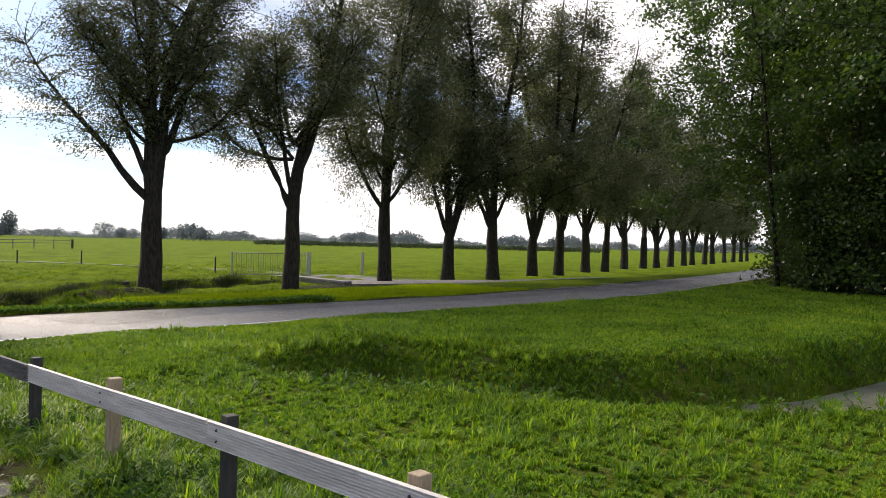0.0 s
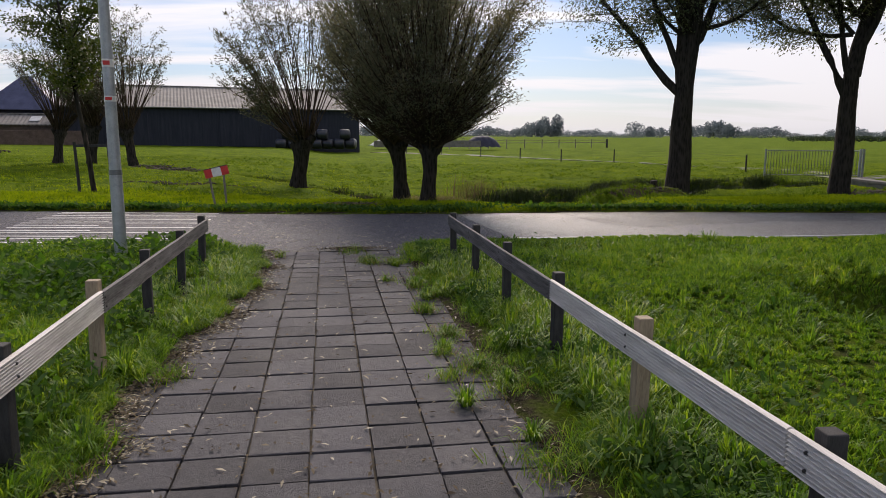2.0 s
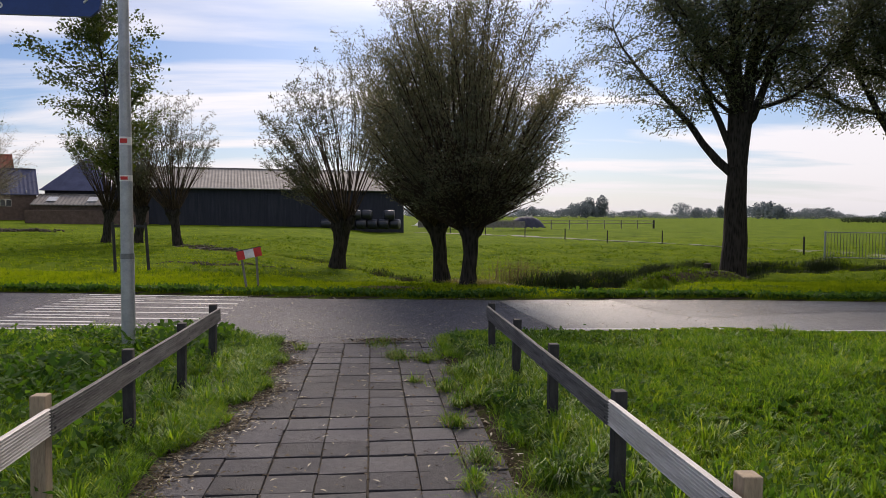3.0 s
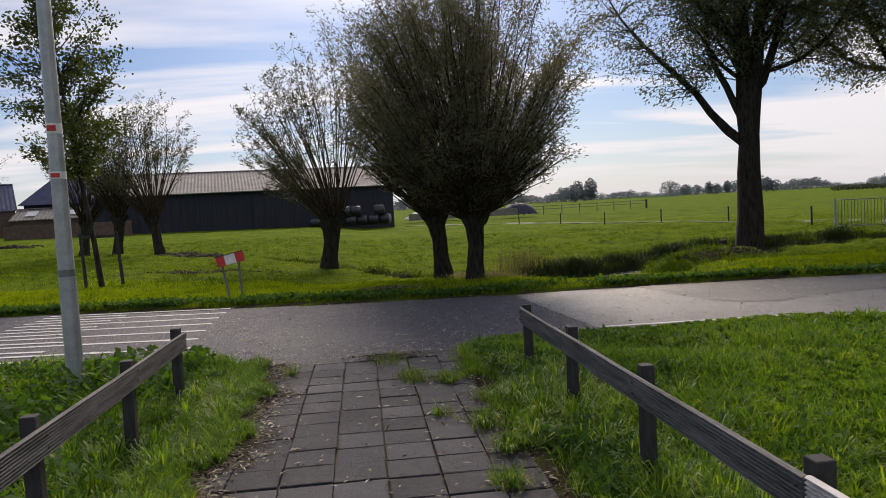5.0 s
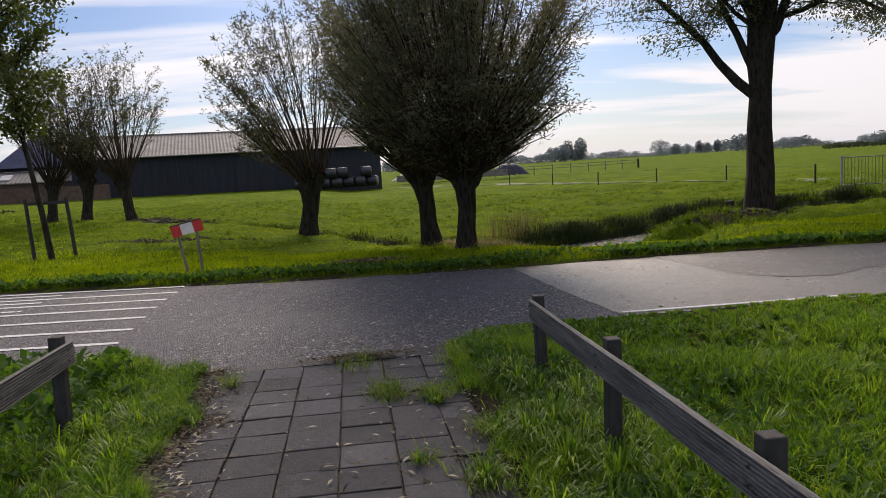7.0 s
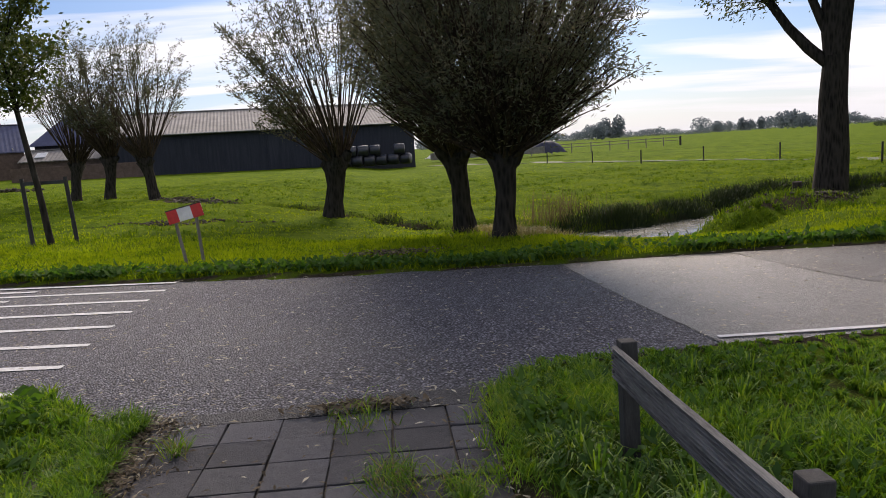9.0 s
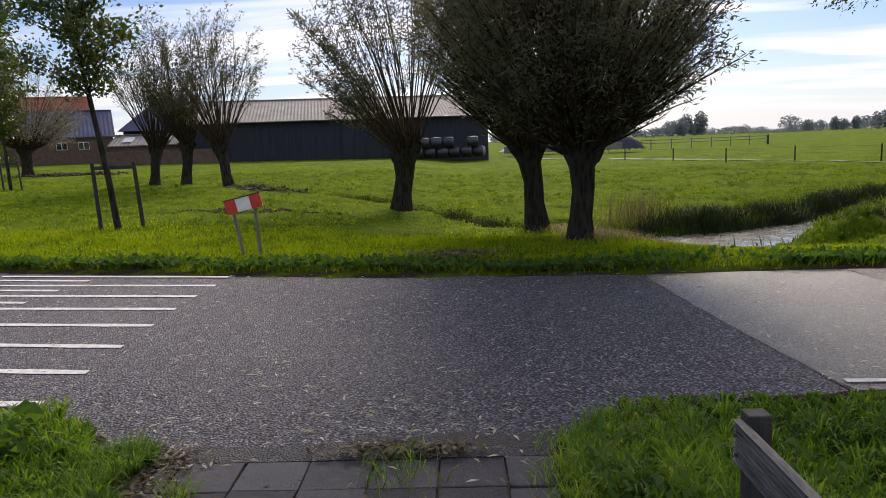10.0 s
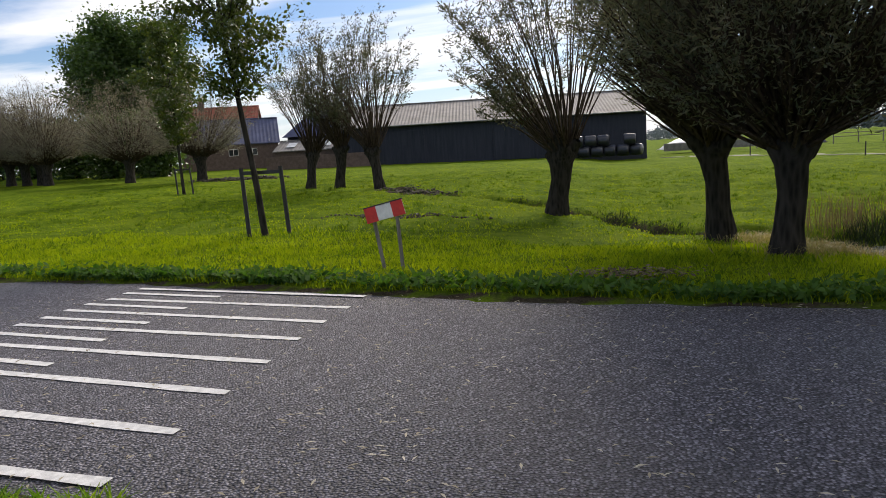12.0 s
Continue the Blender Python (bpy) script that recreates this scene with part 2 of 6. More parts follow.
ROAD_COARSE = asphalt("coarse_asphalt", (0.04, 0.04, 0.049), (0.14, 0.136, 0.162), (0.29, 0.285, 0.325), 62.0, 0.66, 0.4, 1.0)
ROAD_SMOOTH = asphalt("worn_asphalt", (0.125, 0.12, 0.12), (0.195, 0.188, 0.186), (0.32, 0.31, 0.30), 105.0, 0.5, 0.5, 0.45)
APRON = asphalt("track_surface", (0.07, 0.066, 0.064), (0.13, 0.125, 0.12), (0.24, 0.23, 0.22), 60.0, 0.7)
ROAD_SEALED = asphalt("sealed_asphalt", (0.06, 0.058, 0.06), (0.105, 0.10, 0.102), (0.2, 0.19, 0.19), 100.0, 0.5, 0.4, 0.45)
PATCH = asphalt("tar_edge", (0.02, 0.019, 0.021), (0.045, 0.043, 0.046), (0.12, 0.115, 0.12), 90.0, 0.6)

t = Nodes("concrete_tile")
tv = t.coord(local=False)
oi = t.n.new("ShaderNodeObjectInfo")
tn1, tn2, tn3 = t.noise(2.2, 4.0, 0.6, tv), t.noise(18.0, 5.0, 0.65, tv), t.noise(170.0, 3.0, 0.7, tv)
tone = t.math('ADD', t.math('MULTIPLY', oi.outputs["Random"], 0.32), t.math('ADD', t.math('MULTIPLY', tn1, 0.34), t.math('MULTIPLY', tn2, 0.34)))
tc = t.ramp(tone, [(0.36, (0.018, 0.018, 0.023)), (0.5, (0.05, 0.049, 0.058)), (0.66, (0.105, 0.102, 0.115))])
t.bump(t.math('ADD', t.math('MULTIPLY', tn2, 1.1), tn3), 0.95, 0.009)
TILE = t.done(t.mix(0.35, tc, t.ramp(tn3, [(0.3, (0.016, 0.016, 0.018)), (0.7, (0.18, 0.174, 0.188))]), 'MIX'), t.ramp(tn1, [(0.3, (0.62, 0.62, 0.62)), (0.7, (0.82, 0.82, 0.82))]), spec=0.3)

JOINT = plain("joint_soil", (0.03, 0.026, 0.02), (0.12, 0.10, 0.075), 12.0, 0.95, bump=0.6, dist=0.01, local=False)
SOIL = plain("dug_soil", (0.022, 0.018, 0.014), (0.095, 0.078, 0.06), 9.0, 0.95, bump=0.9, dist=0.03, local=False)
PAINT = plain("road_paint", (0.42, 0.42, 0.42), (0.74, 0.74, 0.73), 16.0, 0.6, bump=0.3, local=False)
WOOD_OLD = plain("weathered_board", (0.026, 0.026, 0.027), (0.2, 0.195, 0.19), 3.0, 0.85, bump=0.6, stretch=(9, 0.8, 9), dist=0.004)
WOOD_NEW = plain("pale_board", (0.40, 0.375, 0.355), (0.72, 0.69, 0.665), 3.0, 0.75, bump=0.4, stretch=(8, 0.7, 8), dist=0.003)
POST_OLD = plain("tarred_post", (0.012, 0.012, 0.013), (0.048, 0.046, 0.046), 8.0, 0.85, bump=0.6, stretch=(4, 4, 0.6))
POST_NEW = plain("fresh_post", (0.20, 0.15, 0.10), (0.40, 0.32, 0.22), 6.0, 0.8, bump=0.4, stretch=(4, 4, 0.5))
POST_GREY = plain("grey_post", (0.09, 0.08, 0.07), (0.24, 0.22, 0.2), 6.0, 0.85, bump=0.5, stretch=(4, 4, 0.5))
STEEL = plain("galvanised_steel", (0.30, 0.32, 0.34), (0.46, 0.48, 0.5), 7.0, 0.5, 0.55, 0.1)
STEEL_DARK = plain("dull_steel", (0.12, 0.13, 0.13), (0.24, 0.25, 0.25), 7.0, 0.55, 0.5, 0.1)
RED = plain("red_reflector", (0.42, 0.02, 0.015), (0.62, 0.035, 0.03), 14.0, 0.4, bump=0.1)
WHITE = plain("white_reflector", (0.6, 0.6, 0.58), (0.8, 0.8, 0.78), 14.0, 0.4, bump=0.1)
BLUE = plain("blue_enamel", (0.015, 0.04, 0.17), (0.02, 0.055, 0.22), 5.0, 0.35, bump=0.05)
BLACK = plain("black_paint", (0.012, 0.012, 0.013), (0.03, 0.03, 0.03), 8.0, 0.5, bump=0.2)
WALL_BLACK = plain("black_cladding", (0.017, 0.02, 0.03), (0.034, 0.039, 0.055), 1.2, 0.8, bump=0.4, stretch=(4, 4, 0.3), spec=0.2)
ROOF_GREY = plain("fibre_cement_roof", (0.15, 0.14, 0.135), (0.26, 0.25, 0.24), 0.8, 0.85, bump=0.3)
ROOF_BLUE = plain("slate_blue_roof", (0.045, 0.052, 0.10), (0.09, 0.10, 0.18), 0.9, 0.65, bump=0.3)
ROOF_RED = plain("red_tile_roof", (0.20, 0.055, 0.035), (0.34, 0.10, 0.06), 1.4, 0.8, bump=0.4)
BRICK = plain("brick_wall", (0.07, 0.047, 0.04), (0.14, 0.10, 0.085), 3.0, 0.9, bump=0.4)
PLASTER = plain("pale_trim", (0.5, 0.49, 0.46), (0.7, 0.69, 0.66), 4.0, 0.8)
WRAP = plain("black_wrap", (0.012, 0.013, 0.018), (0.03, 0.033, 0.045), 3.0, 0.28, bump=0.7, dist=0.03)
TARP = plain("dark_tarp", (0.012, 0.014, 0.035), (0.03, 0.034, 0.065), 1.5, 0.75, bump=0.6, dist=0.05)
SHEET = plain("pale_sheet", (0.4, 0.42, 0.44), (0.62, 0.64, 0.66), 1.2, 0.45, bump=0.6, dist=0.05)
CONCRETE = plain("concrete", (0.10, 0.095, 0.09), (0.22, 0.21, 0.20), 2.5, 0.85, bump=0.5, local=False)
TRACK = plain("pale_track", (0.07, 0.095, 0.025), (0.15, 0.165, 0.075), 1.5, 0.9, bump=0.4, local=False)

gl = Nodes("window_glass")
GLASS = gl.done((0.02, 0.025, 0.03), 0.08, spec=0.7)
# pale base colour stands in for the sky mirrored in the far ditch
wt = Nodes("sky_pale_water")
wv = wt.coord(local=False)
wt.bump(wt.noise(14.0, 3.0, 0.5, wv), 0.06, 0.01)
WATER = wt.done(wt.ramp(wt.noise(3.0, 5.0, 0.6, wv), [(0.4, (0.12, 0.12, 0.10)), (0.65, (0.3, 0.3, 0.26))]), 0.2, spec=0.6)


# near ditch water, mottled from dark to pale grey-tan
wd = Nodes("grey_tan_water")
wdv = wd.coord(local=False)
WATER_GREY = wd.done(wd.ramp(wd.noise(2.2, 6.0, 0.65, wdv), [(0.38, (0.10, 0.10, 0.08)), (0.6, (0.24, 0.23, 0.19))]), 0.3, spec=0.5)

# ---- mesh helpers ----
def mesh_np(name, verts, faces, material, sizes=4):
    """A mesh from arrays; faces is (n, 4) or (n, 3)."""
    me = bpy.data.meshes.new(name)
    v, f = np.asarray(verts, np.float32), np.asarray(faces, np.int32)
    me.vertices.add(len(v))
    me.vertices.foreach_set("co", v.ravel())
    k = f.shape[1]
    me.loops.add(f.size)
    me.loops.foreach_set("vertex_index", f.ravel())
    me.polygons.add(len(f))
    me.polygons.foreach_set("loop_start", np.arange(0, f.size, k, dtype=np.int32))
    me.polygons.foreach_set("loop_total", np.full(len(f), k, np.int32))
    me.materials.append(material)
    me.update(calc_edges=True)
    me.validate()
    return me


def child(name, me, parent, label="", at=None):
    ob = new(name, me)
    if parent is not None:
        ob.parent = parent
    if at is not None:
        ob.matrix_local = at
    if label:
        ob["label"] = label
    return ob


def part(name, bm, material, parent, label="", at=None, smooth=False):
    me = bpy.data.meshes.new(name)
    bm.normal_update()
    if smooth:
        for f in bm.faces:
            f.smooth = True
    bm.to_mesh(me)
    bm.free()
    me.materials.append(material)
    return child(name, me, parent, label, at)


def thing(name, label, category, at, group="", kind=""):
    ob = new(name)
    ob.matrix_world = at
    return tagged(ob, label, category, group, kind)


def box(sx, sy, sz, at=(0, 0, 0), bevel=0.0, bm=None, turn=None):
    """A box centred on at, with worn edges; added to bm if one is given."""
    b = bmesh.new()
    bmesh.ops.create_cube(b, size=1.0, matrix=Matrix.Diagonal((sx, sy, sz, 1)))
    if bevel:
        bmesh.ops.bevel(b, geom=b.edges[:], offset=bevel, segments=2, profile=0.5, affect='EDGES')
    m = Matrix.Translation(at) @ (turn if turn is not None else Matrix())
    bmesh.ops.transform(b, matrix=m, verts=b.verts)
    if bm is None:
        return b
    me = bpy.data.meshes.new("tmp")
    b.to_mesh(me)
    b.free()
    bm.from_mesh(me)
    bpy.data.meshes.remove(me)
    return bm


def rod(a, b, r0, r1=None, sides=8, bm=None):
    """A tapered rod from a to b."""
    bm = bm or bmesh.new()
    a, b = Vector(a), Vector(b)
    r1 = r0 if r1 is None else r1
    q = (b - a).to_track_quat('Z', 'Y').to_matrix()
    rings = []
    for p, r in ((a, r0), (b, r1)):
        rings.append([bm.verts.new(p + q @ Vector((r * math.cos(2 * math.pi * i / sides), r * math.sin(2 * math.pi * i / sides), 0))) for i in range(sides)])
    for i in range(sides):
        j = (i + 1) % sides
        bm.faces.new((rings[0][i], rings[0][j], rings[1][j], rings[1][i]))
    bm.faces.new(rings[0][::-1])
    bm.faces.new(rings[1])
    return bm


def slab(outline, z0, z1, bm=None):
    """A flat plate of the given outline (counter-clockwise) between two heights."""
    bm = bm or bmesh.new()
    top = [bm.verts.new((x, y, z1)) for x, y in outline]
    low = [bm.verts.new((x, y, z0)) for x, y in outline]
    bm.faces.new(top)
    bm.faces.new(low[::-1])
    n = len(outline)
    for i in range(n):
        j = (i + 1) % n
        bm.faces.new((low[i], low[j], top[j], top[i]))
    return bm


# ---- the lie of the land ----
NEAR_EDGE = ([-300, -60, -20, -8, -2, -1.45, -1.05, 1.2, 1.6, 3, 5, 6.1, 10.8, 14.4, 17.4, 25.4, 48, 120, 400], [60, 21.0, 13.8, 11.5, 10.38, 10.33, 9.88, 9.87, 10.36, 10.45, 10.4, 10.05, 9.95, 9.5, 9.1, 9.1, 11.6, 22, 62])
FAR_EDGE = ([-300, -60, -20, -8, -5.3, -2.3, 0, 2, 4.5, 7.4, 12, 17, 20.5, 26, 48, 120, 400], [65, 26, 18.3, 15.95, 15.6, 14.88, 14.38, 14.12, 14.03, 13.72, 12.9, 12.56, 12.7, 12.7, 15.2, 25.8, 66])
FAR_DITCH = [(5.3, 21.1), (7.3, 21.7), (9.5, 23.0), (13.5, 26.1), (20.5, 28.0)]
NEAR_DITCH = [(6.1, 5.8), (6.6, 3.8), (8.0, 1.8), (10.5, 0.3), (15, -0.7), (30, -3.3), (60, -8)]
MEADOW_DITCH = [(4.4, 22.3), (2.1, 22.8), (1.2, 24.0), (0.0, 26.4), (-1.5, 28.2), (-3.2, 29.4), (-4.8, 30.2), (-6.4, 32.6), (-8.1, 35.4)]


def near_edge(x):
    return np.interp(x, *NEAR_EDGE)


def far_edge(x):
    return np.interp(x, *FAR_EDGE)


def to_line(x, y, line):
    d = np.full(np.shape(x), 1e9)
    for (x0, y0), (x1, y1) in zip(line, line[1:]):
        vx, vy = x1 - x0, y1 - y0
        s = np.clip(((x - x0) * vx + (y - y0) * vy) / (vx * vx + vy * vy), 0, 1)
        d = np.minimum(d, np.hypot(x - x0 - s * vx, y - y0 - s * vy))
    return d


def smooth(a, b, v):
    s = np.clip((v - a) / (b - a), 0, 1)
    return s * s * (3 - 2 * s)


def land(x, y):
    """The height of the turf."""
    x, y = np.asarray(x, float), np.asarray(y, float)
    z = 0.03 + 0.02 * np.sin(x * 1.3 + 0.4 * y) * np.cos(y * 1.1 - 0.3 * x)
    z = z - 0.5 * smooth(15.2, 23, y) * smooth(-5, 1.5, x) * (1 - smooth(60, 250, y))
    z = z + 0.022 * np.clip(-x, 0, 60) * np.clip(y - 30, 0, 70) / 55
    z = z - 0.06 * (smooth(-0.1, 0.1, y - near_edge(x)) * smooth(-0.1, 0.1, far_edge(x) - y))
    z = z - 0.42 * smooth(14.9, 17.6, y) * (1 - smooth(21, 24, y)) * smooth(3.0, 4.4, x) * (1 - smooth(6.6, 8.6, x))
    z = z + 0.3 * (1 - smooth(0.3, 0.95, to_line(x, y, [(7.7, 19.5), (8.6, 20.1), (9.6, 20.8), (10.6, 21.2)])))
    z = z - 0.17 * (1 - smooth(1.0, 2.6, to_line(x, y, [(12.0, 22.9), (16.5, 22.3)])))
    z = z - 0.55 * (1 - smooth(0.8, 1.35, to_line(x, y, FAR_DITCH)))
    z = z - (0.56 + 0.39 * smooth(7.6, 10.2, x)) * (1 - smooth(0.8, 1.8, to_line(x, y, NEAR_DITCH)))
    z = z - 0.3 * (1 - smooth(0.12, 0.6, to_line(x, y, MEADOW_DITCH) + 0.15 * np.sin(x * 1.9 + y)))
    z = z + smooth(17, 26, y) * (1 - smooth(60, 90, y)) * (0.05 * np.sin(x * 2.1 + 1.7 * np.sin(y * 0.9)) * np.sin(y * 1.7) + 0.05 * np.sin(x * 4.3 + 2.1 * np.sin(y * 1.9)) * np.sin(y * 3.9 + 1.3 * np.sin(x * 1.3)))
    under = (y > near_edge(x) + 0.16) & (y < far_edge(x) - 0.16)
    z = np.where(under, -0.07, z)
    path = (x > -1.06) & (x < 1.1) & (y < near_edge(x) + 0.2) & (y > -12)
    z = np.where(path, -0.07, z)
    return z


def land1(x, y):
    return float(land(np.array([x]), np.array([y]))[0])


def soilness(x, y):
    """How bare the ground is: beside the paving, on ditch banks, where soil was dumped."""
    edge = np.minimum(np.abs(x + 1.15), np.abs(x - 1.25))
    s = np.where((y < 10.4) & (y > -12), 0.6 * (1 - smooth(0.03, 0.28, edge)), 0.0)
    s = np.maximum(s, np.where((y < near_edge(x)) & (x > -11) & (x < 16), 0.42, 0.0))
    s = np.maximum(s, 0.75 * (1 - smooth(0.0, 0.25, np.minimum(np.abs(y - near_edge(x)), np.abs(y - far_edge(x))))))
    s = np.maximum(s, 0.8 * (1 - smooth(0.5, 1.5, to_line(x, y, [(8.4, 20.0), (9.8, 20.9), (12.6, 21.9), (15.5, 21.6), (22.0, 23.0)]))))
    s = np.maximum(s, 0.8 * (1 - smooth(0.9, 1.5, to_line(x, y, FAR_DITCH))))
    s = np.maximum(s, 0.55 * (1 - smooth(0.9, 1.6, to_line(x, y, NEAR_DITCH))))
    s = np.maximum(s, 0.62 * (1 - smooth(0.2, 0.7, to_line(x, y, MEADOW_DITCH))))
    s = np.maximum(s, 0.9 * (1 - smooth(0.4, 0.95, to_line(x, y, [(-8.2, 35.2), (-6.0, 31.6), (-4.6, 29.8)]))))
    s = np.maximum(s, 0.7 * (1 - smooth(0.5, 1.2, np.hypot((x + 4.5) / 1.7, (y - 23.5) / 0.4))))
    return s


def spread(fine0, fine1, step, far, growth=1.35):
    v = list(np.arange(fine0, fine1 + step / 2, step))
    d, a, b = step, v[0], v[-1]
    low, high = [], []
    while b < far or a > -far:
        d *= growth
        a, b = a - d, b + d
        low.append(a), high.append(b)
    return np.array(low[::-1] + v + high)


gx, gy = spread(-22, 26, 0.2, 2500), spread(-6, 48, 0.2, 2500)
X, Y = np.meshgrid(gx, gy, indexing='ij')
Z = land(X, Y)
idx = np.arange(X.size).reshape(X.shape)
quads = np.stack([idx[:-1, :-1], idx[1:, :-1], idx[1:, 1:], idx[:-1, 1:]], -1).reshape(-1, 4)
me = mesh_np("ground", np.stack([X, Y, Z], -1).reshape(-1, 3), quads, TURF)
sa = me.attributes.new("soil", 'FLOAT', 'POINT')
sa.data.foreach_set("value", soilness(X, Y).ravel().astype(np.float32))
me.polygons.foreach_set("use_smooth", np.ones(len(quads), bool))
tagged(new("ground", me), "lush green meadow turf with bare soil beside paving", "ground", kind="structure")


SKEW = 1.0


def strip(name, x0, x1, step, lo, hi, z, material, label, category="road"):
    """A road slab between two edge curves, with sides."""
    xs = np.arange(x0, x1 + step / 2, step)
    bm = bmesh.new()
    rows = []
    for x in xs:
        a, b = float(lo(x)), float(hi(x))
        sk = 0.27 * SKEW * max(0.0, 1 - abs(x - 2.66) / 1.2)
        rows.append([bm.verts.new((x + sk * (1 - k / 6) ** 2, a + (b - a) * k / 6, z + 0.01 * (1 - (k / 3 - 1) ** 2) - (0.008 if k in (0, 6) else 0))) for k in range(7)])
    for r, s in zip(rows, rows[1:]):
        for k in range(6):
            bm.faces.new((r[k], s[k], s[k + 1], r[k + 1]))
    ob = part(name, bm, material, None, smooth=True)
    return tagged(ob, label, category, kind="structure")


def rough_edge(x, base, amp=0.05):
    return base(x) + amp * math.sin(x * 2.9) * math.sin(x * 1.27 + 1.0) + 0.03 * math.sin(x * 9.1)


strip("road_1", -300.14, -60.14, 20, near_edge, far_edge, 0.0, ROAD_COARSE, "grey coarse asphalt country road")
strip("road_2", -60.14, 2.66, 0.2, lambda x: rough_edge(x, near_edge), lambda x: rough_edge(x, far_edge), 0.0, ROAD_COARSE, "dark coarse chipped asphalt road with fallen leaves")
strip("road_3", 2.66, 60, 0.2, lambda x: rough_edge(x, near_edge), lambda x: rough_edge(x, far_edge), 0.0, ROAD_SMOOTH, "smooth worn grey asphalt road shining in backlight")
strip("road_4", 60, 400, 10, near_edge, far_edge, 0.0, ROAD_SMOOTH, "smooth worn grey asphalt road far along the trees")
apron = slab([(21.0, 12.4), (23.5, 15.4), (23.4, 19.0), (22.6, 24.0), (22.4, 28.0), (24.4, 31.5), (29.5, 31.4), (29.0, 25.5), (31.0, 21.5), (35, 18.0), (42, 15.2), (30, 12.6)], -0.5, 0.02)
for v in apron.verts:
    v.co.z -= 0.47 * float(smooth(15, 25, v.co.y))
tagged(part("apron", apron, APRON, None), "grey side track branching off over a culvert", "track", kind="structure")
farm = slab([(24.4, 31.3), (29.5, 31.3), (27.5, 40), (24.5, 50), (20, 60), (15, 72), (8, 82), (5, 80), (13, 70), (18, 59), (22.6, 49), (25.6, 40)], -0.3, 0.03)
for v in farm.verts:
    v.co.z += land1(v.co.x, v.co.y) - 0.02
tagged(part("track", farm, TRACK, None), "pale concrete farm track across the meadow", "track", kind="structure")

# white bars of the speed table, with a shorter set between them
bars = []
for xr, yr, xl, yl in ((-2.0, 14.68, -5.07, 15.24), (-1.97, 14.15, -5.04, 14.64), (-1.98, 13.59, -5.12, 14.09), (-1.96, 13.03, -5.14, 13.48), (-1.92, 12.42, -5.12, 12.86), (-1.88, 11.79, -5.12, 12.25), (-1.83, 11.18, -5.1, 11.6), (-1.81, 10.6, -4.6, 10.85),
                       (-3.68, 14.71, -5.07, 14.97), (-3.73, 14.15, -5.11, 14.38), (-3.72, 13.54, -5.11, 13.77), (-3.72, 12.95, -5.13, 13.18), (-3.65, 12.28, -5.12, 12.53), (-3.66, 11.66, -5.12, 11.9), (-3.6, 11.05, -5.1, 11.25)):
    bars.append(((xl, yl), (xr, yr), 0.085))


def crown_z(x, y):
    a, b = float(near_edge(x)), float(far_edge(x))
    return 0.01 * (1 - ((y - a) / (b - a) * 2 - 1) ** 2)


def paint_bar(a, b, w, label, group):
    bm = bmesh.new()
    n = max(2, int(math.hypot(b[0] - a[0], b[1] - a[1]) / 0.4))
    rows = []
    for i in range(n + 1):
        x, y = a[0] + (b[0] - a[0]) * i / n, a[1] + (b[1] - a[1]) * i / n
        e = 0.006 * math.sin(i * 2.3 + x)
        rows.append([bm.verts.new((x, y + k * (w / 2 + e), crown_z(x, y + k * w / 2) + 0.006)) for k in (-1, 1)])
    for r, s in zip(rows, rows[1:]):
        bm.faces.new((r[0], s[0], s[1], r[1]))
    tagged(part("road_marking", bm, PAINT, None), label, "road marking", group, "structure")


rng = random.Random(5)
for a, b, w in bars:
    paint_bar(a, b, w, "white painted bar across the coarse asphalt", "speed table bars")
x = 2.95
while x < 40:
    ln = rng.uniform(0.9, 3.2)
    paint_bar((x, float(near_edge(x)) + 0.16), (x + ln, float(near_edge(x + ln)) + 0.16), rng.uniform(0.03, 0.06), "worn white edge line flaking off", "edge line")
    x += ln + rng.uniform(0.1, 0.9)

# darker sealed lane along the far half of the smooth road
bm = bmesh.new()
rows = []
for i in range(260):
    x = 4.75 + 0.12 * i
    a, b = float(near_edge(x)), float(far_edge(x)) - 0.06
    lo = float(np.interp(x, [4.75, 4.85, 5.0, 5.3, 5.7, 6.3, 8.0, 12.0], [13.4, 12.6, 12.0, 11.62, 11.5, 11.68, 12.02, 11.55])) if x < 12 else a + 0.55 * (b - a)
    lo += 0.07 * math.sin(x * 5.1) * math.sin(x * 2.3) + rng.uniform(-0.05, 0.05)
    rows.append([bm.verts.new((x, lo + (b - lo) * k / 4, crown_z(x, lo + (b - lo) * k / 4) + 0.004)) for k in range(5)])
for r, q in zip(rows, rows[1:]):
    for k in range(4):
        bm.faces.new((r[k], q[k], q[k + 1], r[k + 1]))
tagged(part("road_patch", bm, ROAD_SEALED, None, smooth=True), "darker sealed strip along the worn asphalt road", "road patch", kind="structure")

# dark seam where the two surfacings meet
bm = bmesh.new()
a, b = rough_edge(2.66, near_edge), rough_edge(2.66, far_edge)
rows = []
for i in range(25):
    k = i / 24
    x, y = 2.66 + 0.27 * SKEW * (1 - k) ** 2 + 0.006 * math.sin(i * 2.1), a + (b - a) * k
    w = 0.009 + 0.005 * math.sin(i * 1.7)
    rows.append([bm.verts.new((x - w, y, crown_z(x, y) + 0.004)), bm.verts.new((x + w, y, crown_z(x, y) + 0.004))])
for r, q in zip(rows, rows[1:]):
    bm.faces.new((r[0], r[1], q[1], q[0]))
tagged(part("trim", bm, PATCH, None), "dark tar seam between two road surfaces", "tar strip", kind="structure")
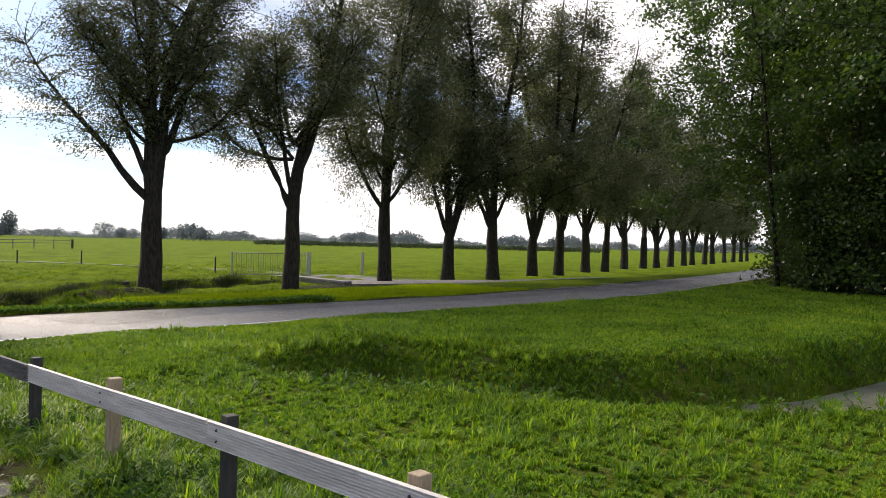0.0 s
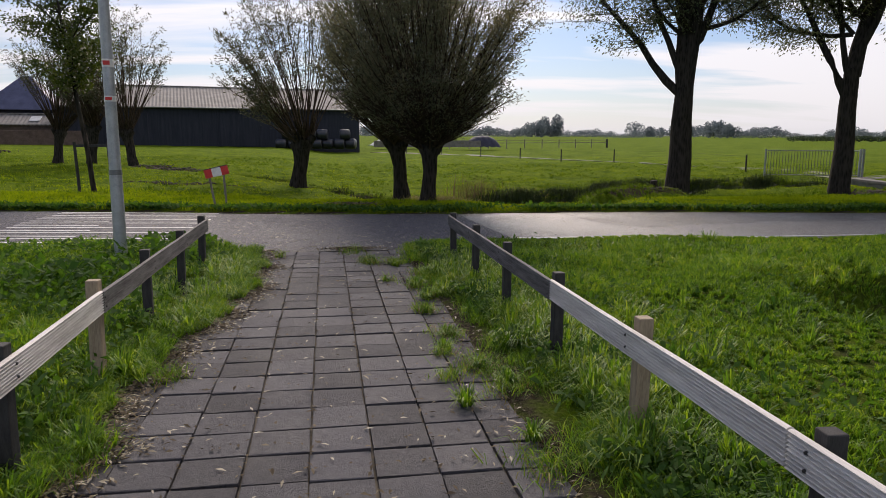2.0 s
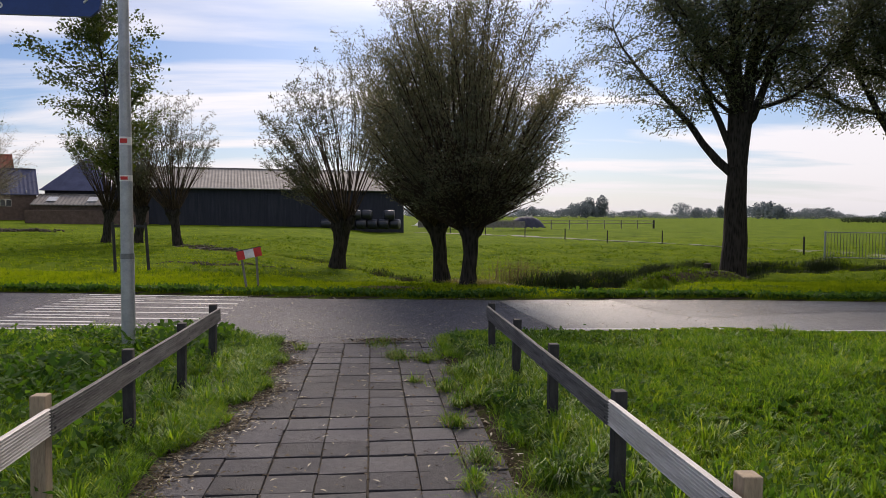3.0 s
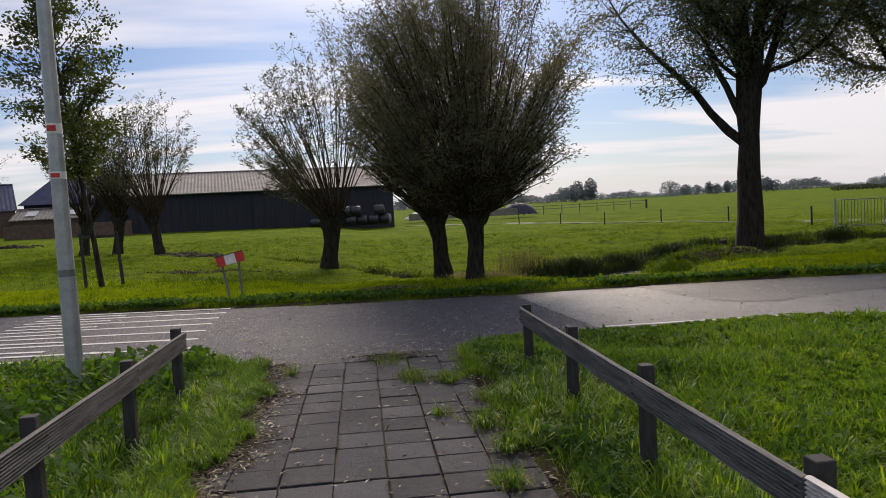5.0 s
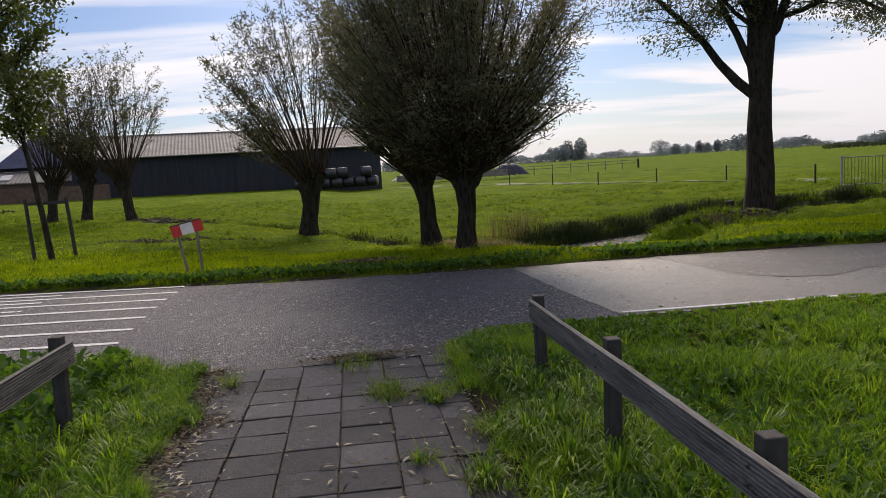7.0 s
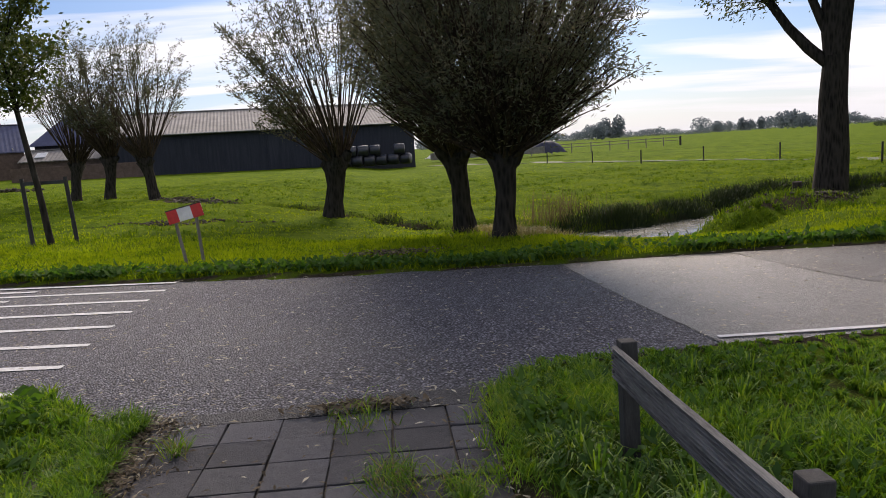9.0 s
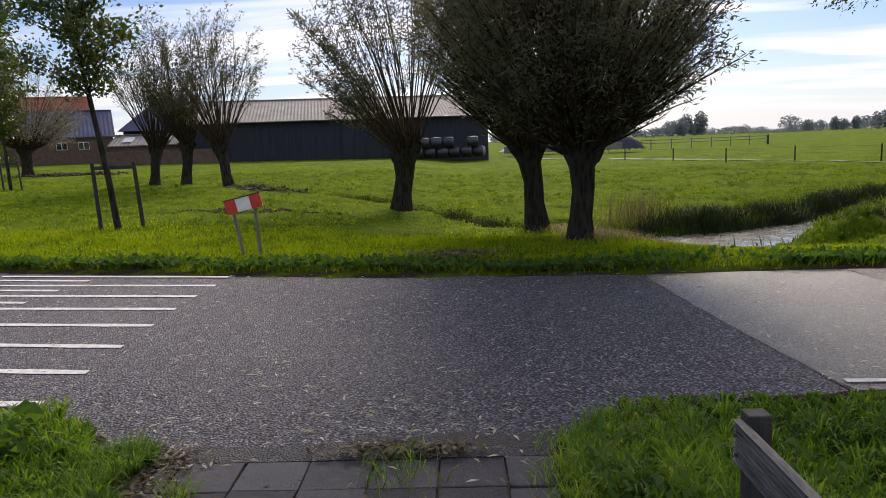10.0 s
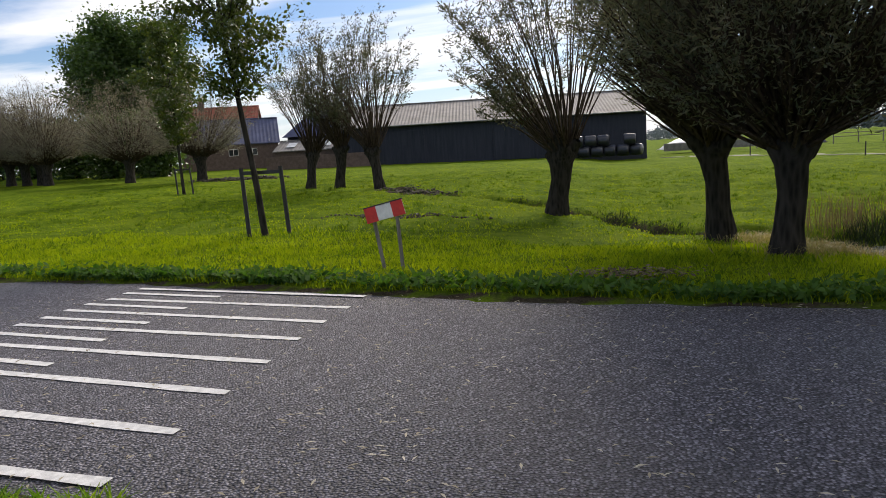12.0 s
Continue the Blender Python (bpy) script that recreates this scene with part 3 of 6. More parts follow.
# tar seam at the mouth of the path
tagged(part("trim", slab([(-1.2, 9.98), (-1.12, 9.85), (-0.95, 9.735), (1.2, 9.73), (1.34, 9.9), (1.5, 10.2), (1.3, 10.12), (1.0, 9.98), (0.7, 10.03), (0.45, 9.97), (0.2, 10.0), (0, 9.92), (-0.35, 9.9), (-0.6, 9.93), (-0.8, 9.9), (-1.0, 9.97)], -0.05, 0.006), PATCH, None), "dark tar strip between asphalt and paving", "tar strip", kind="structure")

# ---- fences along the path ----


def ridged_board(length, height=0.14, thick=0.03, ridges=9):
    """A decking board along +y with ridges on both faces."""
    bm = bmesh.new()
    prof = []
    for i in range(ridges):
        z0, z1 = height * i / ridges, height * (i + 1) / ridges
        g = (z1 - z0) * 0.3
        prof += [(thick / 2 - 0.0105, z0 + g * 0.3), (thick / 2, z0 + g * 1.3), (thick / 2, z1 - g * 1.3), (thick / 2 - 0.0105, z1 - g * 0.3)]
    prof = prof + [(-x, z) for x, z in prof[::-1]]
    n = max(2, int(length / 0.5))
    rings = []
    for k in range(n + 1):
        y = length * k / n
        wob = 0.003 * math.sin(k * 1.9)
        rings.append([bm.verts.new((px + wob, y, pz)) for px, pz in prof])
    m = len(prof)
    for r, s in zip(rings, rings[1:]):
        for i in range(m):
            j = (i + 1) % m
            bm.faces.new((r[i], s[i], s[j], r[j]))
    bm.faces.new(rings[0])
    bm.faces.new(rings[-1][::-1])
    return bm


def fence(name, label, posts, boards, side):
    """posts: x, y, top, fresh; boards: y0, y1, top at both ends, pale. side: where the boards hang."""
    f = thing(name, label, "fence", pose(0, 0, 0))
    for x, y, top, fresh in posts:
        low = -0.1
        h, w = top - low, 0.075 if fresh else 0.07
        p = box(w, w, h, (0, 0, h / 2), 0.006)
        part("post", p, POST_NEW if fresh else POST_OLD, f, "fresh sawn wooden post" if fresh else "dark tarred wooden post",
             pose(x, y, low, rng.uniform(-1, 1), rng.uniform(-1, 1), rng.uniform(-6, 6)))
    px, py = [p[0] for p in sorted(posts, key=lambda q: q[1])], [p[1] for p in sorted(posts, key=lambda q: q[1])]
    for y0, y1, t0, t1, pale in boards:
        x0, x1 = np.interp(y0, py, px) + side * 0.055, np.interp(y1, py, px) + side * 0.055
        ln = math.hypot(y1 - y0, x1 - x0)
        m = Matrix.Translation((x0, y0, t0 - 0.14)) @ Matrix.Rotation(-math.atan2(x1 - x0, y1 - y0), 4, 'Z') @ Matrix.Rotation(math.atan2(t1 - t0, ln), 4, 'X')
        b = part("board", ridged_board(ln), WOOD_NEW if pale else WOOD_OLD, f, "pale ridged board" if pale else "grey weathered ridged board", m)
        for bx, by, _, _ in posts:
            if y0 < by < y1:
                for dz in (0.04, 0.1):
                    zb = t0 + (t1 - t0) * (by - y0) / (y1 - y0) - 0.14 + dz
                    part("bolt", rod((0, 0, 0), (side * 0.007, 0, 0), 0.008, 0.006, 8), BLACK, f, "dark bolt head",
                         pose(float(np.interp(by, [y0, y1], [x0, x1])) + side * 0.0145, by + rng.uniform(-0.012, 0.012), zb))
    return f


fence("path_fence", "low fence of ridged boards on short square posts", [
    (1.625, 8.66, 0.62, 0), (1.625, 7.41, 0.635, 0), (1.63, 6.12, 0.645, 0), (1.625, 4.75, 0.65, 0), (1.64, 3.5, 0.665, 1), (1.62, 2.14, 0.66, 0), (1.62, 0.78, 0.66, 1), (1.62, -0.5, 0.66, 0), (1.62, -1.8, 0.66, 0)],
    [(4.73, 8.69, 0.605, 0.595, 0), (2.25, 4.72, 0.63, 0.61, 1), (-1.2, 2.24, 0.62, 0.63, 1), (-4, -1.21, 0.62, 0.62, 1)], -1)
fence("path_fence", "low fence of ridged boards leading to the road", [
    (-1.3, 8.52, 0.645, 0), (-1.3, 7.34, 0.64, 0), (-1.3, 6.05, 0.66, 0), (-1.3, 4.77, 0.68, 1), (-1.3, 3.5, 0.66, 0), (-1.3, 2.2, 0.66, 1), (-1.3, 0.9, 0.66, 0), (-1.3, -0.4, 0.66, 0)],
    [(4.75, 8.62, 0.615, 0.60, 0), (1.5, 4.74, 0.60, 0.62, 1), (-2.0, 1.49, 0.60, 0.60, 1)], 1)

# ---- roadside furniture ----
pole = thing("lamp_post", "tall grey galvanised lamp post with two red stickers", "lamp post", pose(-2.36, 9.24, 0))
part("shaft", rod((0, 0, -0.3), (0, 0, 1.1), 0.074, 0.071, 20), STEEL, pole)
part("upper_shaft", rod((0, 0, 1.1), (0, 0, 6.0), 0.068, 0.046, 20), STEEL, pole)
part("collar", rod((0, 0, 1.07), (0, 0, 1.13), 0.075, 0.072, 20), STEEL_DARK, pole)
for z, w in ((2.36, 0.045), (1.955, 0.033)):
    r = 0.068 - 0.022 * (z - 1.1) / 4.9
    part("sticker", rod((0, 0, z - w), (0, 0, z + w), r + 0.002, r + 0.001, 20), WHITE, pole, "pale worn sticker band")
    bm = box(0.075, 0.01, w * 1.1, (0.0, -(r + 0.001), z), 0.002)
    part("red_mark", bm, RED, pole, "red mark on the sticker")

way = thing("signpost", "blue and white banded signpost with a pointing finger board", "signpost", pose(-3.2, 7.45, 0))
bands = [(-0.2, 0.98, BLACK), (0.98, 1.27, BLUE), (1.27, 1.5, WHITE), (1.5, 1.79, BLUE), (1.79, 2.05, WHITE), (2.05, 2.4, BLUE), (2.4, 2.7, WHITE), (2.7, 3.05, BLUE), (3.05, 3.9, WHITE)]
for z0, z1, mt in bands:
    part("band", rod((0, 0, z0), (0, 0, z1), 0.062, 0.062, 16), mt, way)
fb = slab([(0.05, -0.16), (1.2, -0.16), (1.27, -0.1), (1.29, 0.0), (1.27, 0.1), (1.2, 0.16), (0.05, 0.16)], -0.018, 0.018)
finger = part("finger_board", fb, BLUE, way, "blue enamel finger board", pose(0, -0.07, 3.36, 90, 0, 0))
for txt, px, py, sz in (("n Boelcop 3", 0.22, 0.03, 0.125), ("veld 5", 0.22, -0.115, 0.125)):
    cu = bpy.data.curves.new("lettering", 'FONT')
    cu.body, cu.size, cu.extrude = txt, sz, 0.0015
    cu.materials.append(WHITE)
    child("lettering", cu, finger, "white lettering", pose(px, py, 0.0195))
arrow = bmesh.new()
for a, b in (((1.04, 0.0), (1.2, 0.0)), ((1.15, 0.05), (1.2, 0.0)), ((1.15, -0.05), (1.2, 0.0))):
    rod((*a, 0.0195), (*b, 0.0195), 0.009, 0.009, 6, arrow)
part("arrow", arrow, WHITE, finger, "white arrow")

sign = thing("marker_board", "small red and white hazard board leaning on two grey legs", "road marker", pose(-2.23, 16.25, 0.05))
for lab, fx, tx, z0, z1 in (("leg", -0.05, -0.18, -0.14, 0.68), ("leg", 0.18, 0.13, -0.14, 0.76)):
    part(lab, rod((fx, 0, z0), (tx, 0.02, z1), 0.024, 0.024, 10), POST_GREY, sign)
tilt = pose(0.0, -0.04, 0.69, 0, -12.5, 0)
part("board", box(0.5, 0.035, 0.185, (0, 0, 0), 0.006), WHITE, sign, "white reflective board", tilt)
for x0 in (-0.175, 0.18):
    part("red_panel", box(0.155, 0.006, 0.187, (x0, -0.0205, 0), 0.002), RED, sign, "red reflective panel", tilt)
part("cap", box(0.52, 0.05, 0.016, (0, 0, 0.1), 0.004), POST_OLD, sign, "dark top edge", tilt)

# ---- trees ----


class Wood:
    """Gathers tapered tubes and the twig points on which leaves hang."""

    def __init__(self, seed):
        self.r = random.Random(seed)
        self.v, self.f, self.twigs = [], [], []

    def tube(self, pts, r0, r1, sides):
        base, n = len(self.v), len(pts)
        for i, p in enumerate(pts):
            d = (pts[min(i + 1, n - 1)] - pts[max(i - 1, 0)]).normalized()
            a = d.cross(Vector((0.3, 0.8, 0.1)) if abs(d.z) > 0.9 else Vector((0, 0, 1))).normalized()
            b = d.cross(a)
            r = r0 + (r1 - r0) * i / (n - 1)
            for k in range(sides):
                an = 2 * math.pi * k / sides
                w = 1 + (0.13 * math.sin(an * 3 + i * 1.3) if r > 0.1 else 0)
                self.v.append(p + (a * math.cos(an) + b * math.sin(an)) * (r * w))
        for i in range(n - 1):
            for k in range(sides):
                q = (k + 1) % sides
                o = base + i * sides
                self.f.append((o + k, o + q, o + sides + q, o + sides + k))

    def bole(self, pts, radii, sides):
        """A trunk of one piece with a radius at each point."""
        base = len(self.v)
        for i, (p, r) in enumerate(zip(pts, radii)):
            for k in range(sides):
                an = 2 * math.pi * k / sides
                w = 1 + 0.10 * math.sin(an * 3 + i * 0.7) + 0.05 * math.sin(an * 5 + i * 1.9)
                self.v.append(p + Vector((math.cos(an), math.sin(an), 0)) * (r * w))
        for i in range(len(pts) - 1):
            for k in range(sides):
                q = (k + 1) % sides
                o = base + i * sides
                self.f.append((o + k, o + q, o + sides + q, o + sides + k))

    def grow(self, p, d, length, r0, r1, n=6, wander=0.12, lift=0.0, sides=6):
        """A bending limb; returns its points."""
        pts, d = [p.copy()], d.normalized()
        for _ in range(n):
            d = (d + Vector((self.r.gauss(0, wander), self.r.gauss(0, wander), self.r.gauss(0, wander) + lift))).normalized()
            pts.append(pts[-1] + d * (length / n))
        self.tube(pts, r0, r1, sides)
        return pts

    def ring(self, spread, up):
        a = self.r.uniform(0, 2 * math.pi)
        return Vector((math.cos(a) * spread, math.sin(a) * spread, up))

    def take(self, name, material):
        """What has grown so far as a mesh of its own."""
        me = self.mesh(name, material)
        self.v, self.f = [], []
        return me

    def mesh(self, name, material):
        me = mesh_np(name, [tuple(p) for p in self.v], self.f, material)
        me.polygons.foreach_set("use_smooth", np.ones(len(self.f), bool))
        return me


def leaves(name, twigs, count, scatter, size, slim, material, seed, hang=0.25, clump=1.6):
    """Leaf blades about twig points: twigs is rows of point and direction."""
    g = np.random.default_rng(seed)
    t = np.array([[*p, *d] for p, d in twigs])
    wt = g.random(len(t)) ** clump
    k = g.choice(len(t), count, p=wt / wt.sum())
    p = t[k, :3] + g.normal(0, scatter, (count, 3)) * np.array([1, 1, 0.8])
    d = t[k, 3:] * 0.7 + g.normal(0, 0.55, (count, 3)) - np.array([0, 0, hang])
    d /= np.linalg.norm(d, axis=1)[:, None]
    s = np.cross(d, g.normal(0, 1, (count, 3)))
    s /= np.linalg.norm(s, axis=1)[:, None]
    ln = size * g.uniform(0.6, 1.35, (count, 1))
    m = p + d * ln * 0.45
    v = np.stack([p, m + s * ln * slim, p + d * ln, m - s * ln * slim], 1).reshape(-1, 3)
    return mesh_np(name, v, np.arange(count * 4).reshape(-1, 4), material)


def pollard(seed, trunk_h, trunk_r, lean, shoots, env, steep, n_leaf, leaf, from_part, material, side=(0, 0), scatter=0.16, slim=0.15, tips=1, wind=0.0, bare=1.0):
    """A pollard willow: stout trunk, knobbly head, many rising shoots with leaves from a part of their length up."""
    w = Wood(seed)
    head = Vector((lean[0], lean[1], trunk_h))
    path = [Vector((0, 0, -0.35)), Vector((0, 0, 0.05)), head * 0.3, head * 0.6 + Vector((0.03, 0, 0)), head * 0.85, head, head + Vector((0, 0, 0.2))]
    w.bole(path, [trunk_r * k for k in (1.4, 1.15, 0.95, 0.92, 1.05, 1.45, 1.05)], 16)
    made = [("trunk", w.take("trunk", BARK))]
    for i in range(9):
        a = 2 * math.pi * i / 9 + w.r.uniform(-0.2, 0.2)
        d = Vector((math.cos(a), math.sin(a), 0.6))
        w.grow(head - Vector((0, 0, 0.14)), d, w.r.uniform(0.4, 0.7) * (trunk_r / 0.25), trunk_r * 0.78, trunk_r * 0.4, 4, 0.15, 0.12, 8)
        made.append(("knob", w.take("knob", BARK)))
    t = Wood(seed + 50)
    for i in range(shoots):
        a = t.r.uniform(0, 2 * math.pi)
        up = math.sin(math.radians(steep)) + (1 - math.sin(math.radians(steep))) * t.r.random()
        tip = math.sqrt(max(0.0, 1 - up * up))
        d = Vector((math.cos(a) * tip + side[0] * up, math.sin(a) * tip + side[1] * up, up)).normalized()
        ea, eb, ec = env
        qa, qb, qc = (d.x ** 2 + d.y ** 2) / ea ** 2 + d.z ** 2 / eb ** 2, -2 * d.z * ec / eb ** 2, ec ** 2 / eb ** 2 - 1
        ln = (-qb + math.sqrt(max(0.0, qb * qb - 4 * qa * qc))) / (2 * qa) * (t.r.uniform(0.76, 1.03) + 0.07 * math.sin(a * 5 + up * 9))
        st = head + Vector((math.cos(a) * trunk_r * 1.5 * tip, math.sin(a) * trunk_r * 1.5 * tip, t.r.uniform(0.0, 0.3)))
        q = t.grow(st, d, ln, 0.026, 0.006, 8, 0.055, 0.012, 5)
        for j in range(1, len(q)):
            part_up = j / (len(q) - 1)
            if part_up >= from_part:
                dd = (q[j] - q[j - 1]).normalized()
                mid = (q[j] + q[j - 1]) / 2
                t.twigs += [(q[j], dd), (mid, dd)] * (tips if part_up > 0.8 else 1)
        for j in (3, 4, 5, 6, 7, 8):
            if j / 8 >= from_part - 0.1:
                dd = (q[j] - q[j - 1]).normalized() + Vector((t.r.gauss(wind, 0.5), t.r.gauss(0, 0.5), 0.1))
                s = t.grow(q[j], dd, min(1.0, ln * 0.2) * t.r.uniform(0.5, 1.1), 0.007, 0.002, 3, 0.1, -0.03, 3)
                t.twigs += [(s[k], dd.normalized()) for k in (1, 2, 3)] * (tips if j > 6 else 1)
    t.twigs = [q for q in t.twigs if t.r.random() < bare + (1 - bare) * min(1.0, max(0.0, (q[0].z - head.z - 0.7) / 2.9))]
    return made + [("brushwood", t.mesh("brushwood", TWIG)), ("crown", leaves("crown", t.twigs, n_leaf, scatter, leaf, slim, material, seed))]


def set_tree(name, parts, label, at, group=""):
    ob = thing(name, label, "tree", at, group)
    for nm, me in parts:
        c = child(nm, me, ob)
        if nm in ("brushwood", "crown"):
            c["kind"] = "stuff"
    return ob


WILLOWS = "pollard willows by the ditch"
set_tree("pollard_willow", pollard(11, 1.32, 0.18, (0.04, 0), 360, (2.02, 2.82, 2.87), 24, 84000, 0.084, 0.4, LEAF_WILLOW, (0.0, 0), 0.1, 0.12, 2, 0.0, 0.05), "dense dark round-crowned pollard willow by the road verge", pose(2.5, 17.03, -0.09), WILLOWS)
set_tree("pollard_willow", pollard(12, 1.42, 0.205, (-0.14, 0), 290, (2.05, 2.85, 3.0), 32, 60000, 0.084, 0.42, LEAF_WILLOW, (-0.05, 0), 0.1, 0.12, 2, 0.0, 0.05), "dense dark pollard willow on the ditch bank", pose(2.22, 20.33, -0.19), WILLOWS)
set_tree("pollard_willow", pollard(13, 1.5, 0.27, (0.2, 0), 75, (2.5, 2.35, 3.1), 46, 16000, 0.11, 0.55, LEAF_THIN, (-0.38, 0), 0.07, 0.13, 3, 0.25), "thin-crowned pollard willow with bare upright shoots", pose(-0.92, 26.05, -0.33), WILLOWS)
FARW = "pollard willows in the meadow"
va, vb = pollard(14, 1.6, 0.22, (0.22, 0), 80, (1.75, 2.7, 3.1), 54, 9000, 0.12, 0.72, LEAF_THIN, (-0.2, 0), 0.08, 0.13, 4, 0.5), pollard(15, 1.5, 0.22, (-0.2, 0), 80, (1.7, 2.6, 3.1), 54, 9000, 0.12, 0.72, LEAF_THIN, (-0.18, 0), 0.08, 0.13, 4, 0.5)
v3 = set_tree("pollard_willow", vb, "slender pollard willow with bare shoots and leafy tips", pose(-9.0, 36.2, land1(-9.0, 36.2)), FARW)
v2 = set_tree("pollard_willow", va, "leaning pollard willow with bare shoots and leafy tips", pose(-11.15, 37.1, land1(-11.15, 37.1)), FARW)
copy_thing(v3, pose(-13.2, 38.7, land1(-13.2, 38.7), 0, 0, 200))

OLDW = "old pollard willows near the farmhouse"
vc = pollard(16, 1.7, 0.36, (0.05, 0), 220, (3.7, 3.7, 2.9), 18, 24000, 0.13, 0.45, LEAF_GREY, (-0.15, 0), 0.16)
o1 = set_tree("pollard_willow", vc, "broad grey pollard willow with a bushy crown", pose(-28.5, 54.0, land1(-28.5, 54)), OLDW)
for x, y, rz in ((-36.0, 56.0, 80), (-44.5, 57.0, 200), (-46.6, 58.5, 20), (-48.6, 59.0, 140), (-50.8, 59.6, 300), (-53.2, 60, 60), (-56, 60.6, 250)):
    copy_thing(o1, pose(x, y, land1(x, y), 0, 0, rz))


def row_tree(seed, height, trunk_r, fork, limbs, n_leaf, leaf, material, lead=2, scatter=0.34, spread=0.34, weep=0.0, low=None, clump=2.2):
    """A tall avenue willow: single bole, rising limbs, fine twigs. limbs: height, direction, length, radius of those that stand out."""
    w = Wood(seed)
    r = w.r
    bole = [Vector((0, 0, -0.3)), Vector((0, 0, 0.15)), Vector((0.02, 0, fork * 0.35)), Vector((0.0, 0.02, fork * 0.7)), Vector((0.03, 0, fork))]
    w.bole(bole, [trunk_r * k for k in (1.35, 1.15, 1.0, 0.93, 0.8)], 16)
    made = [("trunk", w.take("trunk", BARK))]
    big = []
    for i in range(lead):
        d = Vector((r.gauss(0, 0.07) + 0.08 * (i * 2 - lead + 1), r.gauss(0, 0.07), 1))
        big.append((w.grow(bole[-1] - Vector((0, 0, 0.2)), d, height - fork, trunk_r * (0.72 if lead > 1 else 0.86), 0.03, 12, 0.05, 0.02, 9), height * spread))
        made.append(("limb", w.take("limb", BARK)))
    for z, d, ln, rad in limbs:
        big.append((w.grow(Vector((d[0] * 0.02, d[1] * 0.02, z)), Vector(d), ln, rad, 0.02, 9, 0.1, 0.17, 7), ln * 0.24))
        made.append(("limb", w.take("limb", BARK)))
    for q, reach in big[:lead]:
        for j in range(2, 11):
            for _ in range(2):
                d = w.ring(0.8, r.uniform(0.35, 0.9))
                big.append((w.grow(q[j], d, reach * r.uniform(0.55, 1.0) * (1.05 - j / 16), 0.075 * (1 - j / 15), 0.012, 7, 0.12, 0.04, 5), reach * 0.3))
    twigs = []
    for n, (q, reach) in enumerate(big):
        limb = lead <= n < lead + len(limbs)
        for j in range(3 if limb else 2, len(q)):
            for _ in range(9 if limb else 2):
                d = (q[j] - q[j - 1]).normalized() * 0.5 + w.ring(0.8, r.uniform(-0.3, 0.5) - weep)
                s = w.grow(q[j], d, max(0.9, reach * r.uniform(0.5, 1.2)), 0.014, 0.004, 6, 0.18, -0.05 - weep * 0.3, 4)
                for k in range(1, len(s)):
                    if low is None or s[k].z > low:
                        twigs.append((s[k], (s[k] - s[k - 1]).normalized()))
    return made + [("brushwood", w.mesh("brushwood", BARK)), ("crown", leaves("crown", twigs, n_leaf, scatter, leaf, 0.2, material, seed, 0.6, clump))]


ROW = "avenue of tall willows along the road"


def grown(meshes, k):
    for _, m in meshes:
        m.transform(Matrix.Scale(k, 4))
    return meshes


t1 = grown(row_tree(21, 12.5, 0.295, 3.0, [(2.75, (-0.72, 0.35, 0.75), 5.6, 0.12), (3.2, (-0.5, 0.3, 1.1), 5.2, 0.10), (3.9, (0.7, -0.4, 0.9), 4.8, 0.13), (4.8, (0.6, -0.6, 0.7), 4.2, 0.08), (4.6, (-0.2, -0.8, 0.8), 4.5, 0.09), (4.4, (0.2, 0.9, 0.8), 4.5, 0.09), (5.2, (-0.9, 0.1, 0.6), 3.4, 0.07), (4.5, (0.85, -0.6, -0.2), 3.8, 0.07)], 86000, 0.085, LEAF_ROW, 2, low=2.6, scatter=0.16, clump=2.2), 1.27)
set_tree("avenue_willow", t1, "tall willow with a stout bole and wide dark limbs", pose(12.55, 23.9, -0.6), ROW)
t2 = grown(row_tree(22, 12.5, 0.24, 3.4, [(2.5, (-0.6, 0.3, 1.1), 5.6, 0.12), (3.0, (-0.35, 0.2, 1.25), 5.0, 0.09), (3.6, (0.65, -0.4, 1.0), 5.0, 0.11), (4.8, (-0.1, 0.8, 0.7), 4.2, 0.08), (4.8, (0.1, -0.8, 0.7), 4.2, 0.08), (5.2, (0.8, 0.1, 0.6), 3.6, 0.07), (4.3, (-0.85, 0.75, -0.3), 4.6, 0.07), (4.3, (-0.6, 0.4, 0.6), 3.8, 0.06)], 90000, 0.085, LEAF_ROW, 1, low=2.5, scatter=0.16, clump=2.2), 1.27)
set_tree("avenue_willow", t2, "tall willow forking low into rising limbs", pose(18.16, 22.76, -0.45), ROW)
t3 = grown(row_tree(23, 13.5, 0.25, 3.2, [(2.9, (-0.7, 0.4, 0.7), 4.5, 0.10), (3.1, (0.7, -0.5, 0.6), 4.0, 0.09), (4.0, (0.1, 0.8, 0.7), 4.2, 0.08), (4.0, (-0.1, -0.8, 0.7), 4.2, 0.08)], 100000, 0.095, LEAF_ROW, 2, weep=0.3, low=2.3, scatter=0.25), 1.27)
set_tree("avenue_willow", t3, "tall dense willow with weeping lower twigs", pose(24.79, 23.74, -0.45, 0, -3, 0), ROW)
t4 = grown(row_tree(24, 15.5, 0.27, 2.1, [(1.95, (-0.45, 0.35, 1.2), 5.0, 0.13), (2.2, (0.55, -0.35, 0.9), 4.0, 0.10), (3.4, (0.1, 0.8, 0.7), 4.2, 0.08), (3.4, (-0.1, -0.8, 0.7), 4.2, 0.08)], 46000, 0.14, LEAF_ROW, 2, low=2.4, scatter=0.22, spread=0.25), 1.27)
a4 = set_tree("avenue_willow", t4, "tall willow with a bole dividing low down", pose(31.54, 25.2, -0.45), ROW)
